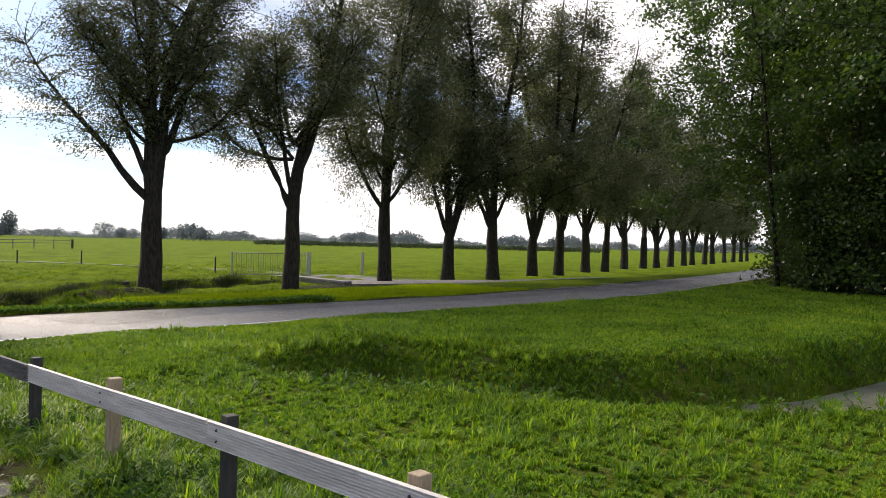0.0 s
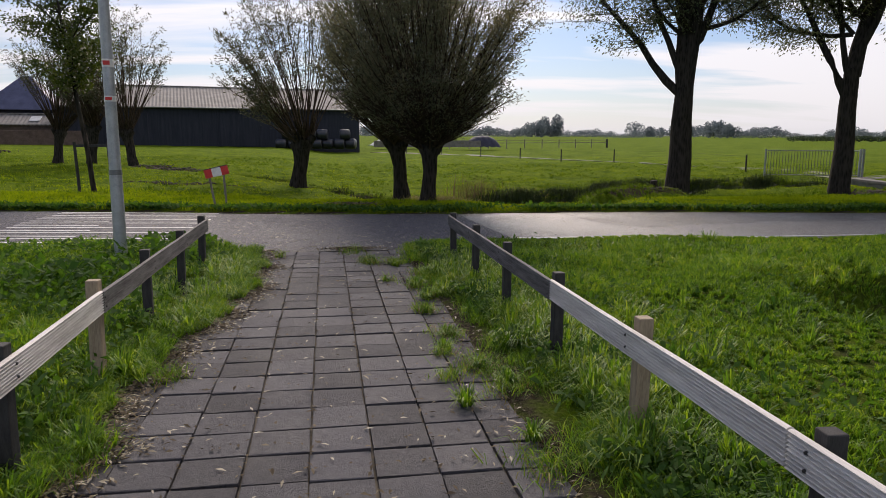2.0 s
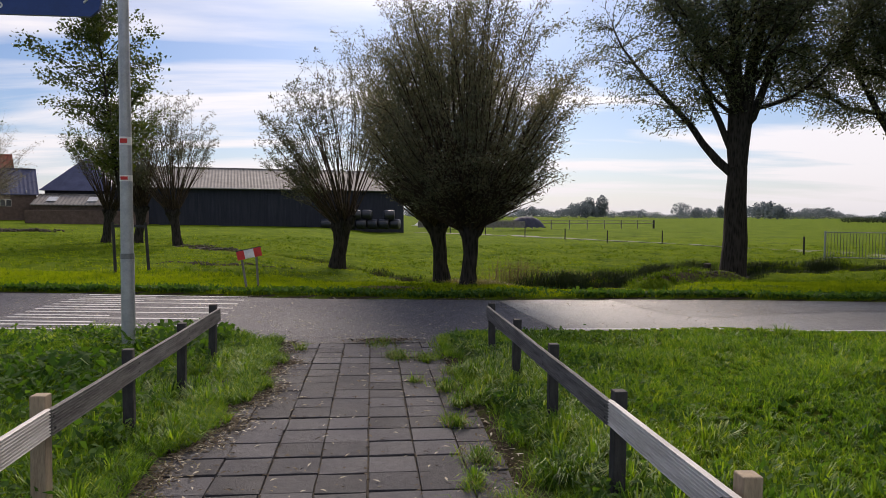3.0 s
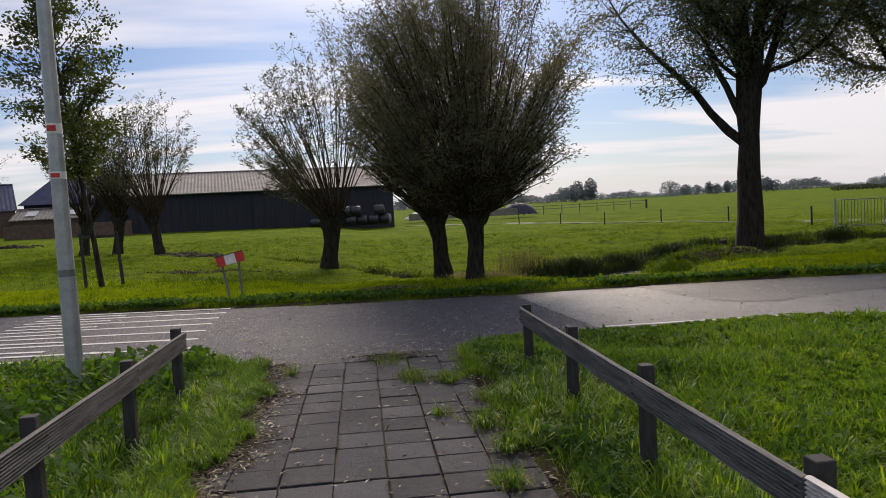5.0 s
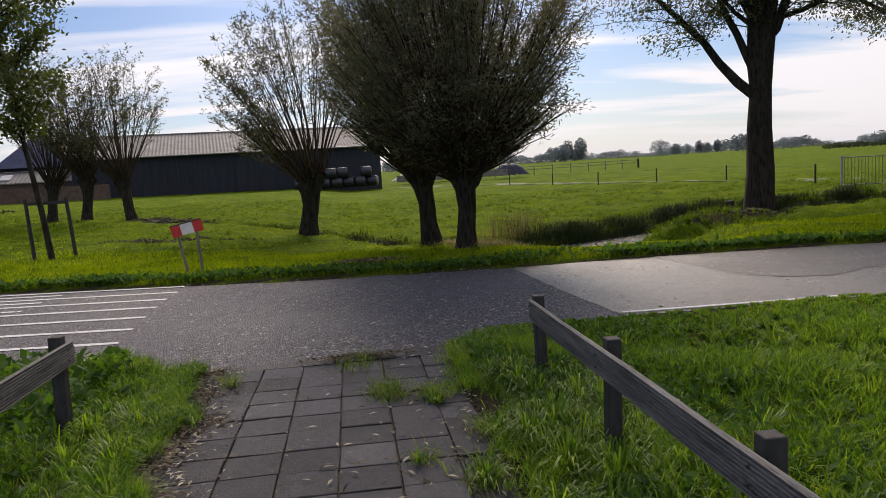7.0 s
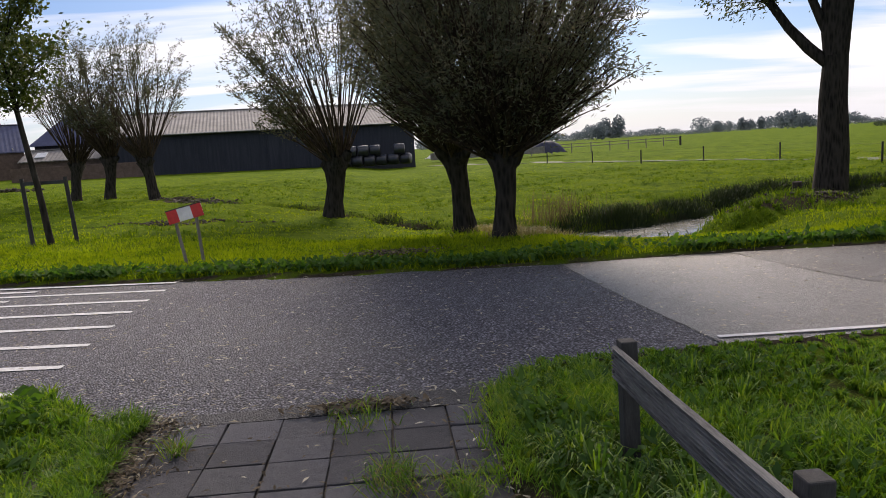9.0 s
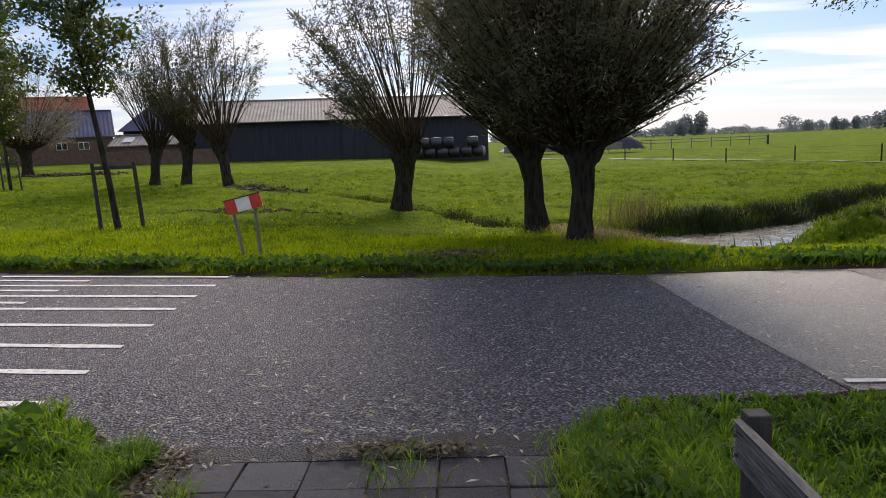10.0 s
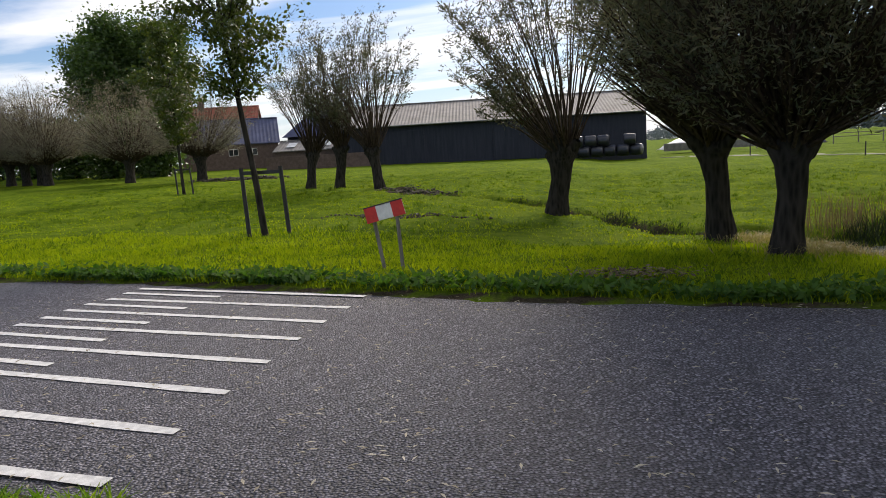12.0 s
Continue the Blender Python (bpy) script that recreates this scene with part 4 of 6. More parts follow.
t5 = grown(row_tree(25, 15.5, 0.28, 2.6, [(2.3, (-0.6, 0.3, 1.1), 4.5, 0.12), (2.7, (0.5, -0.4, 0.9), 4.0, 0.10), (3.5, (0.4, 0.8, 0.7), 4.2, 0.08)], 34000, 0.17, LEAF_ROW, 2, low=2.4, scatter=0.22, spread=0.25), 1.27)
a5 = set_tree("avenue_willow", t5, "tall dense willow of the roadside avenue", pose(34.31, 23.92, -0.45, 0, -4, 0), ROW)
for i, (x, y) in enumerate(((41.1, 25.5), (45.1, 25.7), (53, 27.8), (56.6, 27.8), (65.4, 30.1), (70, 30.2), (74.5, 30.6), (81.9, 32), (90.5, 33.7), (96, 34.6), (103, 35.4), (109.5, 36.5), (124, 39.4), (133.7, 41), (144.5, 42.9), (154, 44.5))):
    copy_thing(a5 if i % 3 else a4, pose(x, y, -0.45, rng.uniform(-2, 2), rng.uniform(-3, 3), i * 77 + 20))


def bushy(seed, height, width, stems, n_leaf, leaf, material, skirt=0.0, scatter=0.3):
    """A many-stemmed alder or shrub, leafy nearly to the ground."""
    w = Wood(seed)
    twigs, made, small = [], [], ([], [])
    for i in range(stems):
        st = w.ring(width * 0.2 * w.r.random(), 0.0)
        d = Vector((st.x * 0.15 + w.r.gauss(0, 0.05), st.y * 0.15 + w.r.gauss(0, 0.05), 1.0))
        st.z = -0.2
        ln = height * w.r.uniform(0.7, 1.0)
        q = w.grow(st, d, ln, 0.11, 0.015, 12, 0.06, 0.03, 7)
        made.append(("trunk", w.take("trunk", BARK)))
        kept = w.v, w.f
        w.v, w.f = small
        for j in range(1, 13):
            if q[j].z < skirt:
                continue
            for _ in range(3):
                up = j / 12
                dd = w.ring(0.9, w.r.uniform(0.0, 0.7))
                s = w.grow(q[j], dd, width * 0.45 * w.r.uniform(0.4, 1.0) * (1.15 - 0.75 * up), 0.022, 0.004, 6, 0.14, 0.02, 4)
                twigs += [(s[k], (s[k] - s[k - 1]).normalized()) for k in range(1, 7)]
        w.v, w.f = kept
    w.v, w.f = small
    return made + [("brushwood", w.mesh("brushwood", BARK)), ("crown", leaves("crown", twigs, n_leaf, scatter, leaf, 0.34, material, seed, 0.3))]


THICKET = "alder thicket by the ditch"
al = bushy(31, 19, 19, 8, 120000, 0.17, LEAF_ALDER, 3.0, 0.35)
al2 = bushy(32, 13, 7.5, 6, 34000, 0.17, LEAF_ALDER, 0.1)
h1 = set_tree("alder", al, "tall many-stemmed alder overhanging the road", pose(35.8, 6.4, 0), THICKET)
h2 = set_tree("alder", al2, "dense shaded alder bush leafy to the ground", pose(31.2, 3.0, 0), THICKET)
for k, (x, y, rz) in enumerate(((37, 4, 50), (29.5, -0.8, 120), (35, -1, 200), (28.0, -4.2, 300), (41, 3, 90), (33, -6, 10), (26.5, -8, 250))):
    copy_thing(h2 if k % 3 else h1, pose(x, y, 0, 0, 0, rz))


copy_thing(h1, pose(42.0, 5.4, 0, 0, 0, 140))
copy_thing(h1, pose(39.5, 0.8, 0, 0, 0, 250))


al3 = bushy(33, 5.0, 4.6, 9, 16000, 0.15, LEAF_ALDER, 0.05, 0.3)
h3 = None
for x, y, rz in ((42.5, 7.6, 0), (39.2, 7.4, 70), (36.4, 6.9, 140), (33.6, 6.2, 200), (31.6, 5.0, 260), (30.3, 3.2, 30), (29.6, 1.2, 100), (28.9, -1.0, 170), (28.2, -3.2, 320), (45.5, 8.4, 210), (49, 8.6, 300), (34.5, 4.2, 15), (38, 5.2, 95)):
    if h3 is None:
        h3 = set_tree("shrub", al3, "dense dark undergrowth shrub at the foot of alders", pose(x, y, 0, 0, 0, rz), THICKET)
    else:
        copy_thing(h3, pose(x, y, 0, 0, 0, rz))


def sapling(seed, height, trunk_r, first, width, n_leaf, leaf, lean=-0.03):
    """A young standard tree: straight stem with a loose oval crown."""
    w = Wood(seed)
    q = w.grow(Vector((0, 0, -0.2)), Vector((lean, 0, 1)), height, trunk_r, 0.012, 14, 0.025, 0.0, 10)
    twigs, made = [], [("trunk", w.take("trunk", BARK))]
    for j in range(2, 15):
        if q[j].z < first:
            continue
        up = (q[j].z - first) / (height - first)
        for _ in range(6):
            d = w.ring(0.8, w.r.uniform(0.3, 0.9))
            s = w.grow(q[j], d, width * 0.5 * w.r.uniform(0.5, 1.05) * (0.55 + 0.9 * math.sin(math.pi * min(1, up * 0.8 + 0.15))), 0.018, 0.003, 5, 0.14, 0.03, 5)
            twigs += [(s[k], (s[k] - s[k - 1]).normalized()) for k in range(1, 6)]
    return made + [("brushwood", w.mesh("brushwood", BARK)), ("crown", leaves("crown", twigs, n_leaf, 0.13, leaf, 0.3, LEAF_OAK, seed, 0.2))]


def staked(meshes, label, x, y, s=1.0):
    z = land1(x, y)
    set_tree("young_tree", meshes, label, pose(x, y, z), "young staked trees")
    for dx, dy in ((-0.42, 0.12), (0.42, 0.12)):
        st = thing("tree_stake", "dark round wooden stake beside a young tree", "stake", pose(x + dx, y + dy, z, 0, -2 if dx < 0 else -3, 0), "tree stakes")
        part("stake", rod((0, 0, -0.2), (0, 0, 1.3), 0.042, 0.038, 10), POST_OLD, st)
    tie = thing("tree_tie", "dark rubber strap tying a young tree to its stakes", "strap", pose(x - 0.06, y + 0.1, z + 1.2))
    part("strap", box(0.86, 0.012, 0.07, (0, 0, 0), 0.003), BLACK, tie)


staked(sapling(41, 6.6, 0.07, 2.2, 2.9, 15000, 0.085, -0.1), "young staked tree with glossy dark leaves", -5.9, 20.09)
staked(sapling(42, 7.4, 0.085, 2.4, 2.9, 7000, 0.15), "young staked tree with yellowing green leaves", -19.6, 38.2)

bt = bushy(51, 21, 20, 8, 84000, 0.38, LEAF_ALDER, 7.0, 0.9)
set_tree("broadleaf_tree", bt, "large dark broad-crowned tree behind the farm", pose(-61, 90, 1))
bt2 = bushy(52, 6, 7, 6, 7000, 0.35, LEAF_ALDER, 0.2, 0.5)
for x, y in ((-47, 68), (-53, 70), (-41, 66), (-60, 72), (-68, 74)):
    set_tree("shrub", bt2, "dark garden shrub beside the farmhouse", pose(x, y, land1(x, y)), "garden shrubs")
# ---- water ----
def pond(name, line, half, z, label, material=WATER):
    bm = bmesh.new()
    left, right = [], []
    for i, (x, y) in enumerate(line):
        a, b = line[max(i - 1, 0)], line[min(i + 1, len(line) - 1)]
        d = Vector((b[0] - a[0], b[1] - a[1])).normalized()
        left.append((x - d.y * half, y + d.x * half))
        right.append((x + d.y * half, y - d.x * half))
    bm.faces.new([bm.verts.new((x, y, z)) for x, y in right + left[::-1]])
    tagged(part(name, bm, material, None), label, "water", kind="structure")


pond("water", [(4.2, 21.2)] + FAR_DITCH[1:], 1.5, -0.78, "still ditch water with the pale sky reflection put in its colour")
pond("water", [(8.9, 1.1)] + NEAR_DITCH[3:], 1.9, -0.6, "still grey ditch water mottled with grey-tan", WATER_GREY)

# ---- farm ----


def gable(name, label, category, at, L, W, eave, ridge, wall, roof, over=0.35, wave=0.0, step=0.55):
    """A building along +x with its ridge along x: walls as parts, two roof slopes."""
    h = thing(name, label, category, at)
    part("wall", box(L, 0.25, eave + 1, (L / 2, 0.125, eave / 2 - 0.5), 0.01), wall, h)
    part("wall", box(L, 0.25, eave + 1, (L / 2, W - 0.125, eave / 2 - 0.5), 0.01), wall, h)
    for x in (0.0, L - 0.25):
        bm = bmesh.new()
        prof = [(0.25, -1), (W - 0.25, -1), (W - 0.25, eave), (W / 2, ridge - 0.12), (0.25, eave)]
        a, b = [bm.verts.new((x, y, z)) for y, z in prof], [bm.verts.new((x + 0.25, y, z)) for y, z in prof]
        bm.faces.new(a[::-1]), bm.faces.new(b)
        for i in range(5):
            j = (i + 1) % 5
            bm.faces.new((a[i], a[j], b[j], b[i]))
        bmesh.ops.recalc_face_normals(bm, faces=bm.faces)
        part("gable_wall", bm, wall, h)
    slope = (ridge - eave) / (W / 2)
    for s in (0, 1):
        bm = bmesh.new()
        n = int((L + 2 * over) / (step / 2))
        rows = []
        for i in range(n + 1):
            x = -over + (L + 2 * over) * i / n
            dz = wave if i % 2 else 0.0
            y0, y1 = (-over, W / 2) if s == 0 else (W + over, W / 2)
            z0 = eave - over * slope
            rows.append([bm.verts.new((x, y0, z0 + dz)), bm.verts.new((x, y1, ridge + dz)), bm.verts.new((x, y1, ridge + dz - 0.1)), bm.verts.new((x, y0, z0 + dz - 0.1))])
        for r, q in zip(rows, rows[1:]):
            for k in range(4):
                m = (k + 1) % 4
                bm.faces.new((r[k], q[k], q[m], r[m]))
        bm.faces.new(rows[0]), bm.faces.new(rows[-1][::-1])
        bmesh.ops.recalc_face_normals(bm, faces=bm.faces)
        part("roof", bm, roof, h)
    part("ridge_cap", box(L + 2 * over, 0.35, 0.1, (L / 2, W / 2, ridge + wave + 0.03), 0.03), roof, h)
    return h


def window(h, x, z, w, ht, y=-0.02):
    f = part("window", box(w, 0.08, ht, (x, y, z), 0.01), PLASTER, h, "white window frame")
    k = 2
    for i in range(k):
        part("pane", box(w / k - 0.07, 0.03, ht - 0.1, (x - w / 2 + w / k * (i + 0.5), y - 0.035, z), 0.004), GLASS, f, "dark window pane")


barn = gable("barn", "long black-clad farm barn with a grey corrugated roof", "barn", pose(-25.6, 75.4, 0.35, 0, 0, 10.5), 30.0, 14.0, 4.0, 6.35, WALL_BLACK, ROOF_GREY, wave=0.04, step=0.34)
for x in (6.0, 17.0):
    part("door", box(4.2, 0.08, 3.4, (x, -0.05, 1.6), 0.02), WALL_BLACK, barn, "black sliding barn door")
part("gutter", rod((0, -0.42, 3.84), (30, -0.42, 3.84), 0.07, 0.07, 8), STEEL_DARK, barn, "dark gutter")
house = gable("farmhouse", "low brick farmhouse wing with a blue-grey roof", "house", pose(-43.4, 75.6, 1.3, 0, 0, 28), 9.4, 7.0, 2.35, 5.0, BRICK, ROOF_BLUE, 0.2, 0.03, 0.4)
for x in (1.4, 4.6, 6.6):
    window(house, x, 1.3, 1.0, 0.75)
part("bargeboard", box(0.06, 7.6, 0.22, (8.45, 3.5, 2.5), 0.01), PLASTER, house, "white bargeboard")
red = gable("farmhouse", "tall brick farmhouse with a red tiled roof", "house", pose(-49.6, 83.6, 1.0, 0, 0, 20), 8.8, 8.0, 4.2, 7.4, BRICK, ROOF_RED, 0.25, 0.04, 0.35)
part("chimney", box(0.7, 0.7, 1.4, (2.0, 4.0, 7.6), 0.03), BRICK, red)
shed = gable("shed", "low brick shed with a corrugated roof and skylights", "shed", pose(-34.9, 78.6, 0.9, 0, 0, 6), 12.0, 5.0, 1.6, 2.6, BRICK, ROOF_GREY, 0.2, 0.05, 0.4)
for x in (1.6, 5.6):
    part("skylight", box(1.0, 1.3, 0.04, (0, 0, 0), 0.01), SHEET, shed, "pale translucent skylight", pose(x, 1.1, 2.15, 21.8, 0, 0))
old = thing("hay_barn", "old dark barn with a steep hipped roof", "barn", pose(-34.6, 92.5, 0.8, 0, 0, 4))
part("wall", box(7.4, 7.4, 4.4, (0, 0, 1.4), 0.02), WALL_BLACK, old)
bm = bmesh.new()
base = [bm.verts.new(p) for p in ((-4.2, -4.2, 3.4), (4.2, -4.2, 3.4), (4.2, 4.2, 3.4), (-4.2, 4.2, 3.4))]
top = [bm.verts.new((-0.5, 0, 7.4)), bm.verts.new((0.5, 0, 7.4))]
for f in ((0, 1, 'b', 'a'), (2, 3, 'a', 'b'), (1, 2, 'b'), (3, 0, 'a')):
    bm.faces.new([base[k] if isinstance(k, int) else top['ab'.index(k)] for k in f])
bm.faces.new(base[::-1])
part("roof", bm, ROOF_BLUE, old)
part("low_wall", box(11.0, 0.3, 1.6, (-2, -6, 0.4), 0.02), BRICK, thing("yard_wall", "low brick yard wall below the farm roofs", "wall", pose(-26, 79.0, 0.6, 0, 0, 8)))


def bale(x, y, z, n):
    b = thing("silage_bale", "round silage bale wrapped in shiny black film", "bale", pose(x, y, z, 0, 0, 80 + rng.uniform(-14, 14)), "stacked silage bales")
    bm = bmesh.new()
    rings = []
    for yy, r in ((-0.56, 0.4), (-0.54, 0.52), (-0.46, 0.57), (-0.2, 0.59), (0.2, 0.58), (0.46, 0.57), (0.54, 0.52), (0.56, 0.4)):
        rings.append([bm.verts.new((r * math.cos(2 * math.pi * k / 16), yy, r * 0.94 * math.sin(2 * math.pi * k / 16))) for k in range(16)])
    for r, q in zip(rings, rings[1:]):
        for k in range(16):
            m = (k + 1) % 16
            bm.faces.new((r[k], r[m], q[m], q[k]))
    bm.faces.new(rings[0]), bm.faces.new(rings[-1][::-1])
    bmesh.ops.recalc_face_normals(bm, faces=bm.faces)
    part("film", bm, WRAP, b, smooth=True)


for i in range(7):
    bale(-4.4 + i * 1.2, 76.5 + 0.22 * i, 0.55, i)
for i in range(6):
    if i != 4:
        bale(-3.8 + i * 1.2, 76.6 + 0.22 * i, 1.53, i)


def heap(name, label, category, at, sx, sy, sz, material):
    """A long rounded heap under a sheet."""
    bm = bmesh.new()
    n, m = 20, 10
    g = [[bm.verts.new((sx * (i / n - 0.5), sy * (j / m - 0.5), sz * (max(0.0, 1 - abs(2 * i / n - 1) ** 3.0) ** 0.7) * (max(0.0, 1 - abs(2 * j / m - 1) ** 2.2)) + 0.06 * math.sin(i * 1.7 + j) - 0.1)) for j in range(m + 1)] for i in range(n + 1)]
    for i in range(n):
        for j in range(m):
            bm.faces.new((g[i][j], g[i + 1][j], g[i + 1][j + 1], g[i][j + 1]))
    h = thing(name, label, category, at)
    part("sheet", bm, material, h, smooth=True)
    return h


heap("silage_clamp", "long silage clamp under a pale sheet", "silage clamp", pose(10.5, 96, 0.2, 0, 0, 25), 9, 4, 1.3, SHEET)
heap("silage_clamp", "dark tarpaulin-covered heap beside the farm track", "silage clamp", pose(20.5, 92, 0.1, 0, 0, 10), 4.4, 3, 1.4, TARP)
kerb = thing("clamp_wall", "low concrete clamp wall in front of the farm heaps", "wall", pose(6.0, 88, 0.1, 0, 0, 8))
part("panel", box(14, 0.2, 0.8, (7, 0, 0.3), 0.02), CONCRETE, kerb)

# ---- gate, meadow fences ----
gate = thing("field_gate", "galvanised steel field gate with upright bars, closed", "gate", pose(22.05, 33.02, -0.5, 0, 0, -21.5))
part("post", rod((0, 0, -0.3), (0, 0, 1.4), 0.05, 0.05, 12), STEEL, gate)
part("post", rod((4.35, 0, -0.3), (4.35, 0, 1.42), 0.06, 0.06, 12), STEEL, gate)
part("post", rod((4.52, 0.1, -0.3), (4.52, 0.1, 1.42), 0.06, 0.06, 12), STEEL, gate)
for z in (0.12, 1.33):
    part("rail", rod((0.06, 0, z), (4.28, 0, z), 0.026, 0.026, 8), STEEL, gate)
for i in range(31):
    part("bar", rod((0.12 + i * 0.136, 0, 0.12), (0.12 + i * 0.136, 0, 1.33), 0.012, 0.012, 6), STEEL_DARK, gate)
leaf = thing("gate_leaf", "narrow galvanised gate leaf standing open", "gate", pose(30.8, 31.65, -0.5, 0, 0, 60))
for x in (0, 0.35):
    part("post", rod((x, 0, -0.3), (x, 0, 1.45), 0.045, 0.045, 10), STEEL, leaf)
for z in (0.2, 0.6, 1.0, 1.38):
    part("rail", rod((0, 0, z), (0.35, 0, z), 0.02, 0.02, 8), STEEL, leaf)

wire = thing("wire_fence", "wire fence on slim dark posts along the farm track", "fence", pose(0, 0, 0))
line = [(22.9, 36), (24.2, 46.5), (21.7, 51.3), (18.3, 53.6), (16.6, 59.4), (14.6, 66), (12, 73), (9, 79)]
tops = []
for x, y in line:
    z = land1(x, y)
    part("post", rod((x, y, z - 0.2), (x, y, z + 0.95), 0.05, 0.045, 8), POST_OLD, wire)
    tops.append((x, y, z))
for a, b in zip(tops, tops[1:]):
    for h in (0.5, 0.85):
        part("wire", rod((a[0], a[1], a[2] + h), (b[0], b[1], b[2] + h), 0.003, 0.003, 4), POST_OLD, wire)
rails = thing("rail_fence", "weathered post and rail fence across the far meadow", "fence", pose(0, 0, 0))
pts = [(44.0 - i * 3.0, 107 - i * 1.1) for i in range(11)]
for i, (x, y) in enumerate(pts):
    part("post", box(0.12 if i else 0.3, 0.12, 1.5, (x, y, 0.2), 0.02), POST_OLD if i == 0 else POST_GREY, rails)
for (x0, y0), (x1, y1) in zip(pts, pts[1:]):
    for z in (0.4, 0.8):
        part("rail", rod((x0, y0, z), (x1, y1, z), 0.045, 0.045, 6), POST_GREY, rails)

stump = thing("stump", "short broken tree stump on the ditch bank", "stump", pose(11.85, 24.3, -0.6, 4, -5, 0))
part("stub", rod((0, 0, -0.2), (0, 0, 0.55), 0.17, 0.12, 9), BARK, stump)
cul = thing("culvert", "concrete culvert headwall where the side track crosses the ditch", "culvert", pose(21.9, 25.6, -0.66, 0, 0, 80))
part("headwall", box(5.5, 0.3, 1.0, (0, 0, -0.15), 0.03), CONCRETE, cul)
part("coping", box(5.7, 0.4, 0.12, (0, 0, 0.4), 0.02), CONCRETE, cul)

# ---- the paving ----
paving = thing("paving", "grey concrete paving slabs with open joints, leaf-strewn", "paving", pose(0, 0, 0), kind="structure")
part("bed", box(2.5, 13.9, 0.06, (0.0, 2.85, -0.051), 0.0), JOINT, paving, "dark soil in the joints")
P, Q, GAP, TOP = 0.303, 0.2855, 0.011, 9.735
tile_meshes = []
for k in range(5):
    b = box(P - GAP, Q - GAP * 1.15, 0.045, (0, 0, -0.0225), 0.004)
    for v in b.verts:
        if v.co.z > -0.02:
            v.co.x += rng.uniform(-0.0025, 0.0025)
            v.co.y += rng.uniform(-0.0025, 0.0025)
    me = bpy.data.meshes.new("tile")
    b.to_mesh(me)
    b.free()
    me.materials.append(TILE)
    tile_meshes.append(me)
offs = [rng.uniform(-0.009, 0.009) for _ in range(8)]
back_row = bmesh.new()
for c in range(8):
    for r in range(45):
        x = -1.212 + P * (c + 0.5)
        y = TOP - Q * (r + 0.5) - 0.0095 * max(0, r - 10) + offs[c] * min(1, r / 4) + rng.uniform(-0.002, 0.002) - 0.035 * (x - 0.15) * min(1, r / 3)
        sink = rng.uniform(-0.005, 0.004) - (0.012 * rng.random() if c in (0, 7) else 0)
        m = pose(x + rng.uniform(-0.003, 0.003), y, 0.006 + sink, rng.uniform(-0.8, 0.8), rng.uniform(-0.8, 0.8), rng.uniform(-0.75, 0.15))
        if r < 33:
            child("tile", tile_meshes[rng.randrange(5)], paving, "", m)
        else:
            box(P - GAP, Q - GAP, 0.045, m.translation, 0, back_row)
rest = part("tile_rest", back_row, TILE, paving)
rest["kind"] = "stuff"

# ---- grass, weeds, fallen leaves ----
gen = np.random.default_rng(77)


def lumps(x, y, f):
    return 0.5 + 0.25 * np.sin(x * f + 1.3 * np.sin(y * f * 0.7)) + 0.25 * np.sin(y * f * 1.23 + 1.7 * np.sin(x * f * 0.61 + 2.0))


def blades(name, x, y, z, h, w, lean, material, label, category="grass"):
    """Bent grass blades, three triangles each."""
    n = len(x)
    a = gen.uniform(0, 2 * np.pi, n)
    la = np.sin(np.floor(x / 0.17) * 12.9898 + np.floor(y / 0.17) * 78.233) * 43758.5453 % (2 * np.pi) + gen.normal(0, 1.7, n)
    side = np.stack([np.cos(a), np.sin(a), np.zeros(n)], 1) * (w / 2)[:, None]
    tilt = np.stack([np.cos(la), np.sin(la), np.zeros(n)], 1) * (h * lean)[:, None]
    p = np.stack([x, y, z], 1)
    up = np.zeros((n, 3))
    up[:, 2] = h
    mid = p + up * 0.6 + tilt * 0.4
    tip = p + up * (1 - 0.35 * lean[:, None] ** 2) + tilt * 1.15
    v = np.stack([p - side, p + side, mid + side * 0.8, mid - side * 0.8, tip], 1).reshape(-1, 3)
    k = np.arange(n)[:, None] * 5
    f = np.concatenate([k + [0, 1, 2], k + [0, 2, 3], k + [3, 2, 4]], 1).reshape(-1, 3)
    me = mesh_np(name, v, f, material)
    return tagged(new(name, me), label, category, kind="stuff")


def off_road(x, y, gap=0.0):
    on = (y > near_edge(x) - gap) & (y < far_edge(x) + gap)
    tracks = ((x > 21) & (x < 43) & (y > 12.4) & (y < 32) & (y < 34 - (x - 29) * 1.4 * (x > 29)) & (x > 22.2 + 0.0 * y))
    return ~on & ~tracks


def sow(n, x0, x1, y0, y1, keep):
    x, y = gen.uniform(x0, x1, n), gen.uniform(y0, y1, n)
    k = keep(x, y)
    return x[k], y[k]


def tufted(x, y, cell):
    """Draws blades together towards a tuft in each cell, unevenly."""
    ci, cj = np.floor(x / cell), np.floor(y / cell)
    ox = (np.sin(ci * 127.1 + cj * 311.7) * 43758.5453) % 1
    oy = (np.sin(ci * 269.5 + cj * 183.3) * 43758.5453) % 1
    pull = 0.1 + 0.65 * ((np.sin(ci * 57.3 + cj * 91.7) * 15731.743) % 1)
    return x + (ci * cell + ox * cell - x) * pull, y + (cj * cell + oy * cell - y) * pull


def dry(x, y):
    return land(x, y) > -0.66


